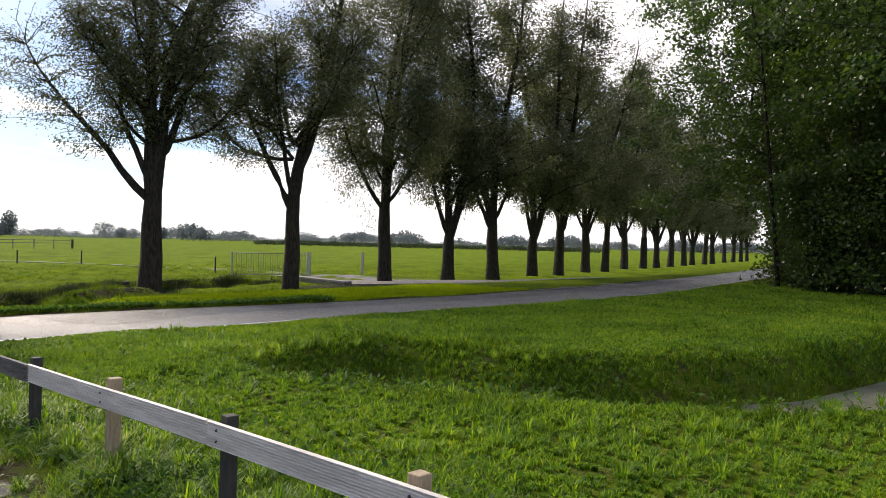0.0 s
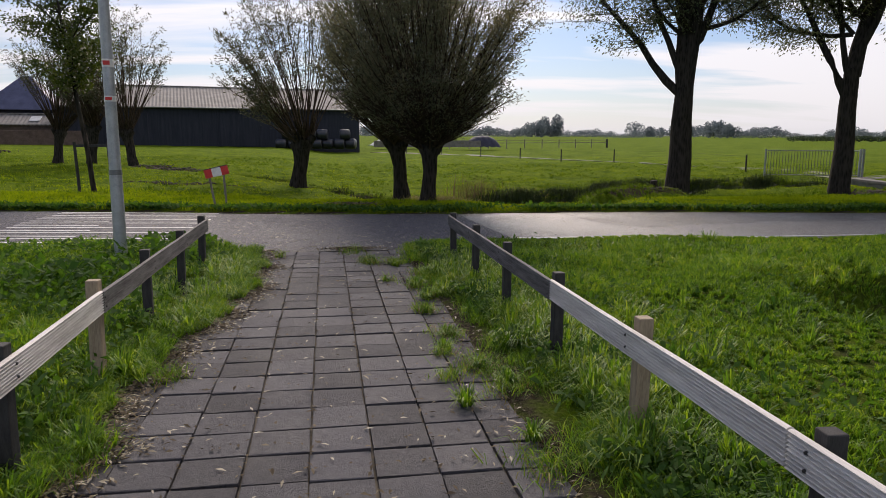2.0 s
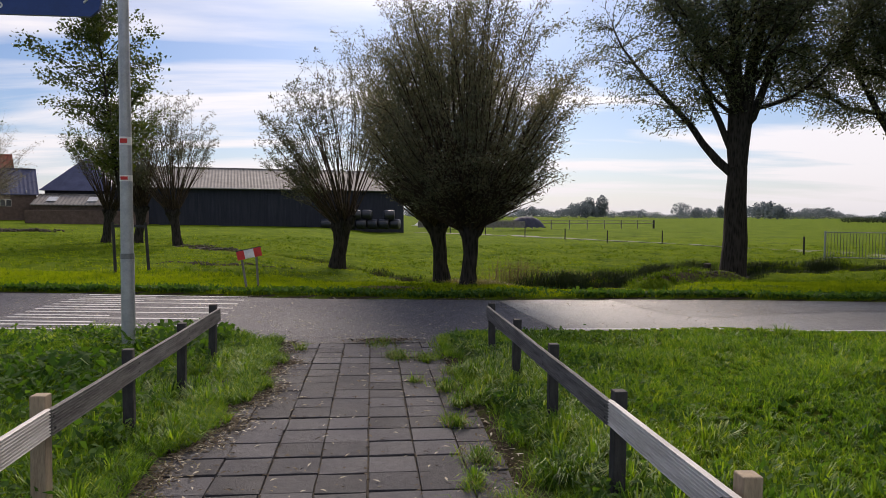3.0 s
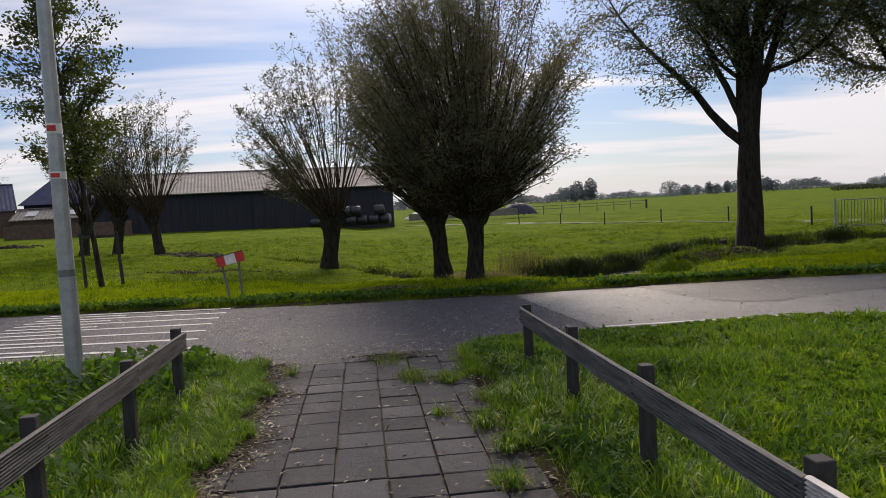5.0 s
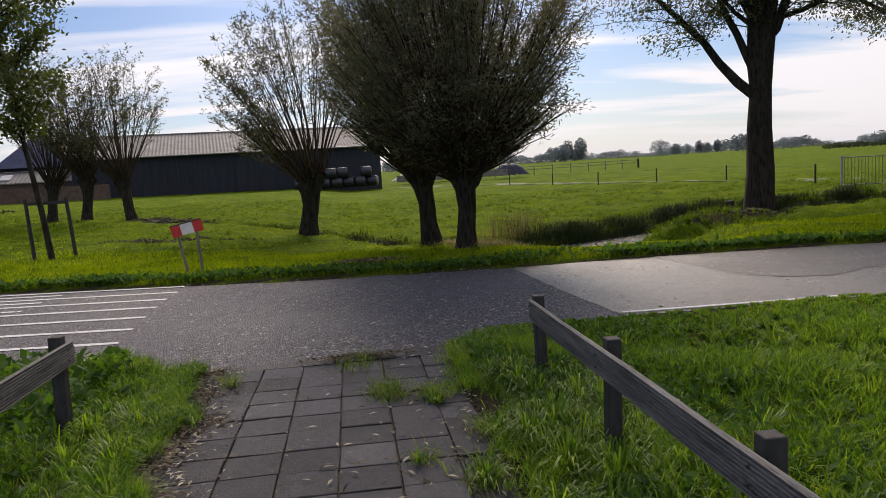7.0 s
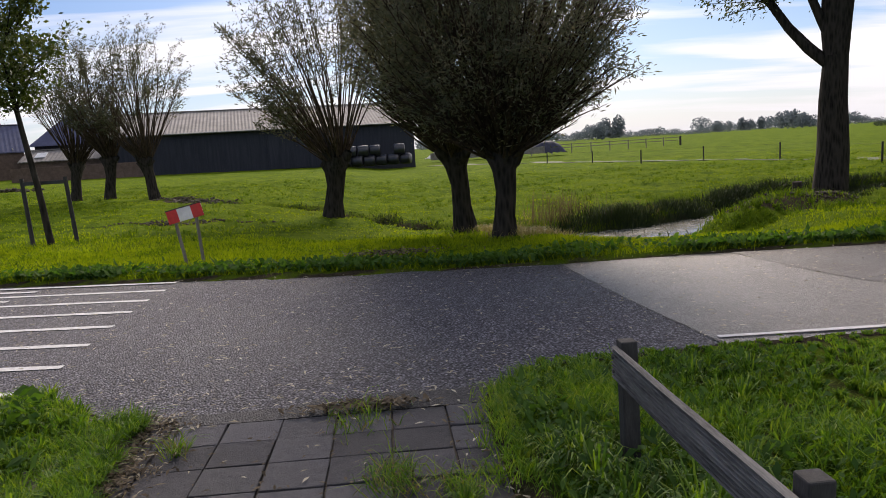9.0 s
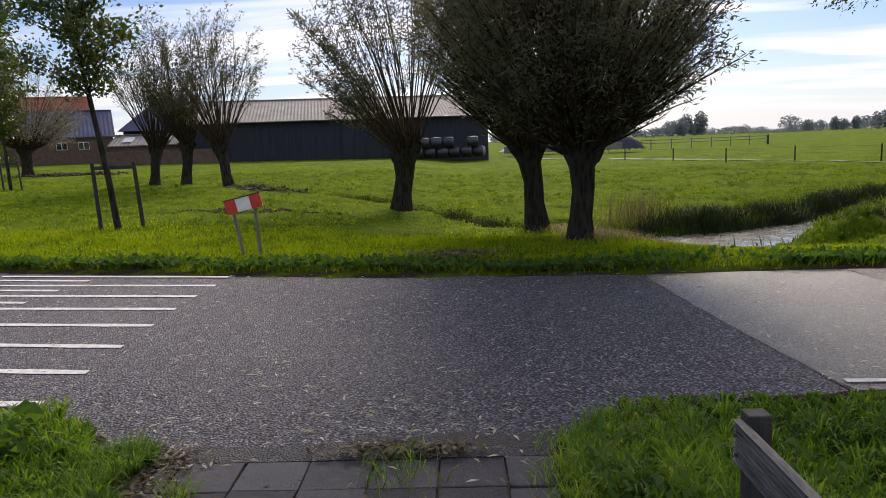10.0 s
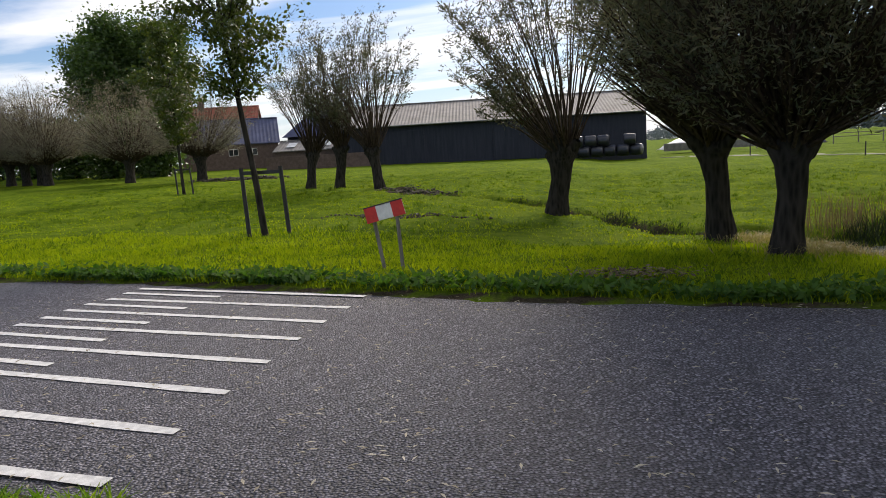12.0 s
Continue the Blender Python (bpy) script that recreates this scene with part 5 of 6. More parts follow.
# lawn between path and road ditch
rag_r = lambda y: 1.0 + 0.32 * lumps(y * 0 + 3, y, 2.6) + 0.06 * np.sin(y * 7) + 0.04 * np.sin(y * 17) + 0.2 * (1 - smooth(5.2, 7.4, y))
rag_l = lambda y: -0.7 - 0.16 * smooth(9.2, 9.7, y) - 0.42 * (1 - smooth(4.6, 7.6, y)) + 0.07 * np.sin(y * 5.3) + 0.05 * np.sin(y * 11.7 + 1)


def lawn(x, y):
    d = np.hypot(x - 0.5, np.maximum(0, y - 9) * 0.5)
    far = np.hypot(x - 1, y - np.clip(y, 0, 8))
    return (x > rag_r(y)) & (y < near_edge(x) - 0.02 + 0.06 * np.sin(x * 4)) & (gen.random(len(x)) < np.clip(3.0 / np.maximum(far, 0.3), 0.12, 1)) & (land(x, y) > -0.6)


x, y = sow(900000, 0.95, 17, -4, 10.6, lawn)
fx_, fy_ = sow(60000, 15, 33, -3, 10.2, lambda a, b: (b < near_edge(a) - 0.05) & (land(a, b) > -0.58))
x, y = np.concatenate([x, fx_]), np.concatenate([y, fy_])
x, y = tufted(x, y, 0.14)
k = (x > rag_r(y)) & (y < near_edge(x) - 0.02)
x, y = x[k], y[k]
d = np.hypot(x - 1, y - np.clip(y, 0, 8))
tall = lumps(x, y, 3.1) * lumps(x, y, 0.9)
h = (0.04 + 0.15 * tall * gen.uniform(0.2, 1.4, len(x))) * (0.45 + 0.55 * smooth(0.05, 0.7, near_edge(x) - y)) * (1 + 0.9 * np.exp(-((x - 1.65) / 0.28) ** 2)) * np.where(to_line(x, y, NEAR_DITCH) < 2.3, np.where(y > np.interp(x, *np.array(NEAR_DITCH).T), 1.3, 0.9), 1.0)
blades("grass", x, y, np.where((x < 1.3) & (y < 10.0), np.maximum(land(x, y), 0.0), land(x, y)), h, 0.006 + 0.002 * d ** 0.8 * gen.uniform(0.6, 1.4, len(x)), gen.uniform(0.2, 1.1, len(x)), GRASS, "lush bright green grass beside the path")


# taller verge behind the other fence
def verge_l(x, y):
    far = np.hypot(x + 1, y - np.clip(y, 0, 8))
    return (x < rag_l(y)) & (y < near_edge(x) - 0.03 + 0.06 * np.sin(x * 4)) & (gen.random(len(x)) < np.clip(2.6 / np.maximum(far, 0.3), 0.15, 1))


x, y = sow(330000, -11, -0.8, -2, 11.6, verge_l)
x, y = tufted(x, y, 0.14)
k = (x < rag_l(y)) & (y < near_edge(x) - 0.03)
x, y = x[k], y[k]
d = np.hypot(x + 1, y - np.clip(y, 0, 8))
tall = lumps(x, y, 3.3) * lumps(x, y, 1.1)
h = (0.05 + 0.2 * tall * gen.uniform(0.4, 1.2, len(x))) * (0.55 + 0.65 * smooth(0.1, 0.7, rag_l(y) - x))
blades("grass", x, y, np.maximum(land(x, y), 0.0), h, 0.007 + 0.002 * d * gen.uniform(0.7, 1.3, len(x)), gen.uniform(0.2, 1.1, len(x)), GRASS, "rank green verge grass along the fence")


# verge across the road
def verge_f(x, y):
    s = y - far_edge(x)
    return (s > 0.0 + 0.06 * np.sin(x * 3.7)) & (s < 5) & off_road(x, y) & (gen.random(len(x)) < np.clip(1.3 - 0.2 * s, 0.3, 1)) & (soilness(x, y) < 0.8 - 0.3 * gen.random(len(x))) & dry(x, y) & ~((x > 3.4) & (x < 9.5) & (s > 2.2) & (gen.random(len(x)) < 0.8))


x, y = sow(300000, -16, 21, 12.4, 21, verge_f)
h = (0.03 + 0.07 * lumps(x, y, 2.6) * gen.uniform(0.4, 1.3, len(x))) * (1 + 0.3 * np.exp(-(((y - far_edge(x)) - 0.55) / 0.4) ** 2) * (lumps(x, y, 1.3) > 0.35))
blades("grass", x, y, land(x, y), h, gen.uniform(0.007, 0.015, len(x)), gen.uniform(0.2, 1.0, len(x)), GRASS_MEADOW, "short green grass of the far verge")


# meadow, in uneven tufts
def meadow(x, y):
    return off_road(x, y) & (y > far_edge(x) + 2) & (gen.random(len(x)) < np.clip(26 / y, 0.15, 1) ** 2 * (0.35 + 0.65 * (lumps(x, y, 1.6) > 0.45))) & dry(x, y) & (soilness(x, y) < 0.75)


x, y = sow(330000, -34, 40, 17, 62, meadow)
h = (0.015 + 0.06 * lumps(x, y, 2.2) * gen.uniform(0.3, 1.3, len(x)))
blades("grass", x, y, land(x, y), h, gen.uniform(0.014, 0.03, len(x)), gen.uniform(0.3, 1.3, len(x)), GRASS_MEADOW, "tufted green meadow grass beyond the road")

x, y = sow(170000, -30, 34, 16, 48, lambda x, y: off_road(x, y) & (y > far_edge(x) + 1.2) & dry(x, y) & (lumps(x, y, 3.7) * lumps(x, y, 1.1) > 0.22 + 0.25 * gen.random(len(x))))
x, y = tufted(x, y, 0.55)
blades("grass", x, y, land(x, y), gen.uniform(0.03, 0.14, len(x)), gen.uniform(0.012, 0.026, len(x)), gen.uniform(0.3, 1.2, len(x)), TUSSOCK, "darker tussocks scattered over the meadow")

# rank growth on the ditch banks
ax, ay, ah, aw = [], [], [], []
for line_, n, lo, hi, hh in ((FAR_DITCH, 110000, 0.95, 1.75, 0.5), (MEADOW_DITCH, 16000, 0.05, 0.55, 0.15)):
    seg = gen.integers(0, len(line_) - 1, n)
    s = gen.random(n)
    L = np.array(line_)
    p = L[seg] + (L[seg + 1] - L[seg]) * s[:, None]
    ang, r = gen.uniform(0, 2 * np.pi, n), gen.uniform(lo, hi, n)
    px, py = p[:, 0] + r * np.cos(ang), p[:, 1] + r * np.sin(ang)
    k = off_road(px, py, 0.1) & (to_line(px, py, line_) > lo) & (gen.random(n) < 0.1 + 1.2 * lumps(px, py, 2.0) ** 2) & ~((py < 21.5) & (py > 15) & (px < 10) & (gen.random(n) < 0.93)) & (px > -20)
    ax.append(px[k]), ay.append(py[k]), ah.append(hh * gen.uniform(0.2, 1.1, k.sum()) * (0.5 + 0.7 * lumps(px[k], py[k], 1.4))), aw.append(gen.uniform(0.008, 0.022, k.sum()))
ax, ay, ah, aw = map(np.concatenate, (ax, ay, ah, aw))
ah = ah * np.where((ay > 20) & (ax > 4) & (ay < np.interp(ax, *np.array(FAR_DITCH).T)), 0.4, 1.0)
# the bank's shade is in the dark blade colour
blades("bank_grass", ax, ay, land(ax, ay), ah, aw, gen.uniform(0.15, 0.9, len(ax)), BANK_SHADED, "rank grass on the ditch banks, shade put in its dark colour")
x, y = sow(2600, 2.6, 7.6, 17.2, 25.8, lambda x, y: (to_line(x, y, FAR_DITCH) > 0.9) & (to_line(x, y, FAR_DITCH) < 2.8) & (lumps(x, y, 1.9) > 0.45) & ((x < 4.2) | (y > 22.5)))
blades("dry_grass", x, y, land(x, y), gen.uniform(0.1, 0.4, len(x)), gen.uniform(0.006, 0.012, len(x)), gen.uniform(0.2, 1.1, len(x)), GRASS_DRY, "dry straw-coloured grass by the willow")

# lighter colour for sunlit rank tops above the dark bank, brown reed stems at the ditch's head
x, y = sow(90000, 3.4, 21, 20.5, 31, lambda x, y: (to_line(x, y, FAR_DITCH) > 1.45) & (to_line(x, y, FAR_DITCH) < 2.4) & (y > np.interp(x, *np.array(FAR_DITCH).T)) & (gen.random(len(x)) < 0.15 + lumps(x, y, 2.3) ** 2))
blades("bank_grass", x, y, land(x, y), gen.uniform(0.08, 0.28, len(x)) * (0.5 + 0.7 * lumps(x, y, 1.5)), gen.uniform(0.008, 0.018, len(x)), gen.uniform(0.3, 1.2, len(x)), TUSSOCK, "tall green grass along the far ditch bank")
x, y = gen.normal(4.9, 0.45, 420), gen.normal(23.2, 0.35, 420)
blades("reeds", x, y, land(x, y), gen.uniform(0.3, 0.9, 420), gen.uniform(0.005, 0.01, 420), gen.uniform(0.05, 0.35, 420), DRY_REED, "brown dry reed stems by the ditch", "reeds")
x, y = sow(64000, 6.8, 21, 17.5, 24, lambda x, y: (to_line(x, y, [(7.7, 19.6), (8.6, 20.2), (10.4, 20.9), (13.0, 22.2), (20, 24.0)]) < 1.3) & dry(x, y) & (gen.random(len(x)) < 0.1 + lumps(x, y, 2.7) ** 2))
x, y = tufted(x, y, 0.3)
blades("bank_grass", x, y, land(x, y), gen.uniform(0.05, 0.26, len(x)) * (0.4 + 0.8 * lumps(x, y, 2.2)), gen.uniform(0.008, 0.018, len(x)), gen.uniform(0.3, 1.3, len(x)), TUSSOCK, "straggling weeds and grass on the near ditch bank")
# weedy mixed growth on the near ditch slope
x, y = sow(70000, 4.6, 16, -2.5, 8.5, lambda x, y: (to_line(x, y, NEAR_DITCH) < 2.2) & (land(x, y) > -0.59) & (gen.random(len(x)) < 0.1 + 1.1 * lumps(x, y, 2.1) ** 2))
x, y = tufted(x, y, 0.3)
blades("bank_grass", x, y, land(x, y), gen.uniform(0.06, 0.26, len(x)) * (0.4 + 0.9 * lumps(x, y, 1.7)), gen.uniform(0.008, 0.018, len(x)), gen.uniform(0.4, 1.3, len(x)), TUSSOCK, "rank tangled grass on the slope of the ditch")

x, y = np.concatenate([gen.normal(3.2, 0.4, 1500), gen.normal(2.9, 0.4, 700)]), np.concatenate([gen.normal(17.4, 0.5, 1500), gen.normal(20.2, 0.4, 700)])
blades("dry_grass", x, y, land(x, y), gen.uniform(0.06, 0.24, 2200), gen.uniform(0.006, 0.012, 2200), gen.uniform(0.5, 1.4, 2200), GRASS_DRY, "straw-coloured grass at the foot of willows")
# tufts in the joints and along the paving edge
tuft = [(0.62, 8.85, 0.16, 260), (0.9, 8.72, 0.1, 160), (0.42, 9.62, 0.2, 120), (0.95, 6.35, 0.12, 160), (1.02, 5.55, 0.14, 200), (1.12, 4.75, 0.2, 420), (1.22, 4.35, 0.16, 360), (0.86, 4.6, 0.08, 90), (1.0, 7.4, 0.16, 160), (1.16, 8.0, 0.14, 200), (-0.92, 4.85, 0.12, 160), (-0.85, 9.2, 0.16, 160), (-0.75, 8.45, 0.1, 100), (0.9, 5.1, 0.08, 80), (-0.5, 9.4, 0.07, 60), (0.72, 7.7, 0.07, 60), (-0.95, 6.3, 0.16, 150), (1.1, 6.9, 0.12, 150), (1.15, 3.3, 0.2, 300), (1.1, 2.4, 0.2, 300), (-1.1, 3.6, 0.15, 200)]
tx = np.concatenate([gen.normal(a, r * 0.45, n) for a, b, r, n in tuft])
ty = np.concatenate([gen.normal(b, r * 0.6, n) for a, b, r, n in tuft])
blades("grass_tuft", tx, ty, np.full(len(tx), 0.0), gen.uniform(0.03, 0.15, len(tx)), gen.uniform(0.003, 0.007, len(tx)), gen.uniform(0.5, 1.4, len(tx)), GRASS, "grass tufts sprouting from the paving joints", "grass")
k = gen.random(len(tx)) < 0.4
blades("dry_grass", tx[k] + gen.normal(0, 0.03, k.sum()), ty[k] + gen.normal(0, 0.03, k.sum()), np.zeros(k.sum()), gen.uniform(0.02, 0.12, k.sum()), gen.uniform(0.003, 0.006, k.sum()), gen.uniform(0.7, 1.5, k.sum()), GRASS_DRY, "yellowed grass in the paving joints")


# the turf that has crept over the paving on the other side, on a mat of earth
bm = bmesh.new()
rows = []
for i in range(80):
    yy = 2.0 + 7.85 * i / 79
    xe = float(rag_l(np.array(yy))) + 0.02 + 0.03 * math.sin(i * 1.7)
    rows.append([bm.verts.new((-1.4, yy, -0.02)), bm.verts.new((-1.15, yy, 0.03)), bm.verts.new((xe - 0.12, yy, 0.026)), bm.verts.new((xe, yy, 0.004))])
for r, q in zip(rows, rows[1:]):
    for k in range(3):
        bm.faces.new((r[k], r[k + 1], q[k + 1], q[k]))
tagged(part("earth", bm, JOINT, None, smooth=True), "dark earth washed over the paving edge", "earth", kind="structure")
y = gen.uniform(2.0, 9.85, 26000)
x = rag_l(y) - np.abs(gen.normal(0, 0.2, 26000)) + 0.02
x, y = tufted(x, y, 0.1)
blades("grass", x, y, np.full(len(x), 0.015), gen.uniform(0.03, 0.15, len(x)), gen.uniform(0.003, 0.008, len(x)), gen.uniform(0.3, 1.4, len(x)), GRASS, "matted grass creeping from the fence over the slabs")

# a fringe of turf creeping over the paving on the lawn side
y = gen.uniform(0.5, 10.2, 9000)
x = rag_r(y) + 0.04 + 0.06 * np.sin(y * 3.1) * np.sin(y * 7.7) + gen.normal(0, 0.07, 9000)
k = y < near_edge(x) - 0.02
x, y = x[k], y[k]
blades("grass", x, y, np.maximum(land(x, y), 0.0), gen.uniform(0.03, 0.13, len(x)), gen.uniform(0.003, 0.007, len(x)), gen.uniform(0.3, 1.3, len(x)), GRASS, "fringe of grass creeping over the paving edge")


def flat_leaves(name, x, y, z, size, slim, tilt, material, label, category):
    """Single leaves lying or standing low, each a folded pair of halves."""
    n = len(x)
    a = gen.uniform(0, 2 * np.pi, n)
    d = np.stack([np.cos(a), np.sin(a), gen.normal(0, tilt, n)], 1)
    s = np.stack([-np.sin(a), np.cos(a), gen.normal(0, tilt, n)], 1)
    p, ln = np.stack([x, y, z], 1), size[:, None]
    v = np.stack([p - d * ln * 0.5, p + s * ln * slim + [0, 0, 0.004], p + d * ln * 0.5, p - s * ln * slim + [0, 0, 0.004]], 1).reshape(-1, 3)
    return tagged(new(name, mesh_np(name, v, np.arange(n * 4).reshape(-1, 4), material)), label, category, kind="stuff")


# broad weeds: below the fences, by the marker board, on the verge
wx = np.concatenate([1.25 + np.abs(gen.normal(0.0, 0.75, 15000)), gen.uniform(-5.5, -1.2, 12000), gen.uniform(-9, 12, 22000), gen.normal(5.6, 1.0, 2500)])
wy = np.concatenate([gen.uniform(1.0, 10.3, 15000), gen.uniform(2, 10.4, 12000), np.zeros(22000), gen.normal(5.0, 1.4, 2500)])
wy[27000:49000] = far_edge(wx[27000:49000]) + 0.06 + np.abs(gen.normal(0.1, 0.3, 22000))
k = (lumps(wx, wy, 2.7) + np.where(wy > 11, gen.normal(0, 0.25, len(wx)), 0) > 0.42) & off_road(wx, wy, 0.1) & ((wy > 11) | (wy < near_edge(wx) - 0.4)) & ((wx > rag_r(wy)) | (wx < rag_l(wy)) | (wy > 12))
wx, wy = wx[k], wy[k]
nx, ny = sow(16000, 4.6, 15, -2, 8.0, lambda x, y: (to_line(x, y, NEAR_DITCH) < 1.9) & (land(x, y) > -0.55) & (lumps(x, y, 1.9) > 0.5))
flat_leaves("weeds", nx, ny, land(nx, ny) + gen.uniform(0.05, 0.22, len(nx)), gen.uniform(0.03, 0.09, len(nx)), 0.28, 0.7, WEED, "nettles and docks on the ditch slope", "weeds")
flat_leaves("weeds", wx, wy, land(wx, wy) + gen.uniform(0.02, 0.14, len(wx)) * np.where(wy > 11, 0.65, 1.0) + 0.06 * (wx < -1) * (wy < 11), gen.uniform(0.02, 0.07, len(wx)) * np.where(wy > 11, 1.7, 1.0), 0.27, 0.7, WEED, "broad-leaved green weeds in the verge", "weeds")

# willow leaves blown onto paving and road
lx = np.concatenate([gen.uniform(-1.15, 1.25, 330), gen.normal(0.05, 0.12, 1800), gen.normal(1.2, 0.14, 200), gen.uniform(-6, 7, 1900), gen.uniform(-1.3, 1.4, 110), gen.uniform(-1.6, 1.6, 160)])
ly = np.concatenate([gen.uniform(1, 9.7, 330), gen.uniform(2.5, 9.9, 1800), gen.uniform(2, 9.9, 200), gen.uniform(10.2, 14.6, 1900), gen.uniform(9.7, 11.2, 110), gen.normal(9.95, 0.12, 160)])
lx[330:2130] += rag_l(ly[330:2130])
k = (ly < far_edge(lx) - 0.05) & ((ly > near_edge(lx) + 0.05) | (np.abs(lx) < 1.35))
lx, ly = lx[k], ly[k]
flat_leaves("fallen_leaves", lx, ly, np.where(np.abs(lx) > 1.15, 0.02, 0.014) + gen.uniform(0, 0.006, len(lx)) + np.where(ly > 9.75, 0.012, 0), gen.uniform(0.025, 0.07, len(lx)), 0.13, 0.08, LITTER, "pale fallen willow leaves on paving and road", "leaves")


# dirt and straw washed against the paving edge and caught in the joints
n = 5200
jx = np.concatenate([np.zeros(2600), 1.16 + gen.normal(0, 0.09, 900), -1.212 + P * gen.integers(0, 9, 900) + gen.normal(0, 0.012, 900), gen.uniform(-1.2, 1.2, 800)])
jy = np.concatenate([gen.uniform(2.5, 9.8, 2600), gen.uniform(2, 9.8, 900), gen.uniform(1, 9.7, 900), TOP - Q * gen.integers(0, 28, 800) + gen.normal(0, 0.012, 800)])
jx[:2600] = rag_l(jy[:2600]) + 0.03 + np.abs(gen.normal(0, 0.1, 2600)) * np.sign(gen.random(2600) - 0.3)
flat_leaves("litter", jx, jy, 0.012 + gen.uniform(0, 0.012, n), gen.uniform(0.01, 0.05, n), 0.2, 0.25, DEBRIS, "brown crumbs of dirt and dead leaf along the paving", "litter")
y = gen.uniform(3.0, 9.9, 1500)
x = rag_l(y) + gen.normal(0.0, 0.1, 1500)
blades("dry_grass", x, y, np.zeros(1500), gen.uniform(0.01, 0.05, 1500), gen.uniform(0.003, 0.006, 1500), gen.uniform(1.2, 3.0, 1500), GRASS_DRY, "flattened straw along the paving edge")


# arching grass clumps along both fences and the paving edges
def clumps(name, cx, cy, reach, per, label):
    n = len(cx) * per
    k = np.repeat(np.arange(len(cx)), per)
    a = gen.uniform(0, 2 * np.pi, n)
    out = np.stack([np.cos(a), np.sin(a), np.zeros(n)], 1)
    turn = np.stack([-np.sin(a), np.cos(a), np.zeros(n)], 1)
    ln = reach[k] * gen.uniform(0.45, 1.1, n)
    splay = gen.uniform(0.1, 1.0, n) ** 0.8
    p = np.stack([cx[k], cy[k], np.maximum(land(cx[k], cy[k]), 0.0) - 0.01], 1) + out * (0.05 * gen.random(n))[:, None]
    up = np.array([0, 0, 1.0])
    rise, go = (ln * (1 - 0.45 * splay))[:, None], (ln * splay)[:, None]
    w = gen.uniform(0.003, 0.0055, n)[:, None]
    m1 = p + up * rise * 0.55 + out * go * 0.22
    m2 = p + up * rise * 0.92 + out * go * 0.6
    tip = p + up * rise * (1.0 - 0.4 * splay[:, None]) + out * go
    v = np.stack([p - turn * w, p + turn * w, m1 + turn * w, m1 - turn * w, m2 + turn * w * 0.8, m2 - turn * w * 0.8, tip], 1).reshape(-1, 3)
    o = np.arange(n)[:, None] * 7
    f = np.concatenate([o + [0, 1, 2], o + [0, 2, 3], o + [3, 2, 4], o + [3, 4, 5], o + [5, 4, 6]], 1).reshape(-1, 3)
    tagged(new(name, mesh_np(name, v, f, GRASS)), label, "grass", kind="stuff")


cy = gen.uniform(1.5, 10.1, 420)
cx = rag_r(cy) + 0.1 + np.abs(gen.normal(0, 0.4, 420))
k = cy < near_edge(cx) - 0.15
clumps("grass_clump", cx[k], cy[k], gen.uniform(0.12, 0.28, k.sum()) * (1 - 0.45 * smooth(8.6, 9.4, cy[k])), 60, "arching bright grass clumps along the fence foot")
cy = gen.uniform(2.0, 10.1, 300)
cx = rag_l(cy) - 0.08 - np.abs(gen.normal(0, 0.4, 300))
k = cy < near_edge(cx) - 0.15
clumps("grass_clump", cx[k], cy[k], gen.uniform(0.1, 0.25, k.sum()) * (1 - 0.35 * smooth(8.6, 9.4, cy[k])), 60, "arching yellow-green grass clumps beside the paving")
tx0 = np.array([1.02, 1.1, 1.2, 0.96, 0.88, 1.04, 1.12, 1.0, 0.93, 0.9, 1.16])
ty0 = np.array([5.55, 4.75, 4.4, 6.35, 4.15, 6.85, 3.6, 7.4, 5.2, 8.6, 7.9])
clumps("grass_clump", tx0, ty0, gen.uniform(0.09, 0.17, 11), 90, "bright yellow-green tufts on the paving edge")
cx, cy = sow(900, 1.9, 9, 0, 10.2, lambda x, y: (y < near_edge(x) - 0.3) & (land(x, y) > -0.3) & (lumps(x, y, 1.4) > 0.45))
clumps("grass_clump", cx, cy, gen.uniform(0.1, 0.22, len(cx)), 40, "loose grass clumps scattered over the lawn")
# dock rosettes with broad pale leaves
cx, cy = np.concatenate([gen.uniform(1.35, 2.2, 90), gen.uniform(-4.5, -1.1, 60)]), np.concatenate([gen.uniform(1.5, 9.7, 90), gen.uniform(3, 9.9, 60)])
k = np.repeat(np.arange(150), 9)
a, r = gen.uniform(0, 2 * np.pi, 1350), gen.uniform(0.02, 0.13, 1350)
flat_leaves("dock", cx[k] + r * np.cos(a), cy[k] + r * np.sin(a), 0.05 + gen.uniform(0.02, 0.1, 1350), gen.uniform(0.04, 0.1, 1350), 0.24, 0.6, WEED, "broad dock leaves among the grass", "weeds")
wx, wy = sow(15000, -6.5, -1.35, 2.5, 10.0, lambda x, y: (y < near_edge(x) - 0.2) & (lumps(x, y, 1.7) + gen.normal(0, 0.12, len(x)) > 0.5))
flat_leaves("weeds", wx, wy, 0.06 + gen.uniform(0.02, 0.24, len(wx)) * (0.4 + 0.7 * lumps(wx, wy, 2.4)), gen.uniform(0.04, 0.12, len(wx)), 0.3, 0.6, WEED, "thick leafy weeds behind the path fence", "weeds")
# drift of brown willow leaves where turf meets slabs
n = 4200
y = gen.uniform(3.0, 9.95, n)
x = rag_l(y) + np.abs(gen.normal(0.02, 0.13, n)) - 0.05
k = gen.random(n) < 0.25 + 0.9 * lumps(x * 0, y, 2.1)
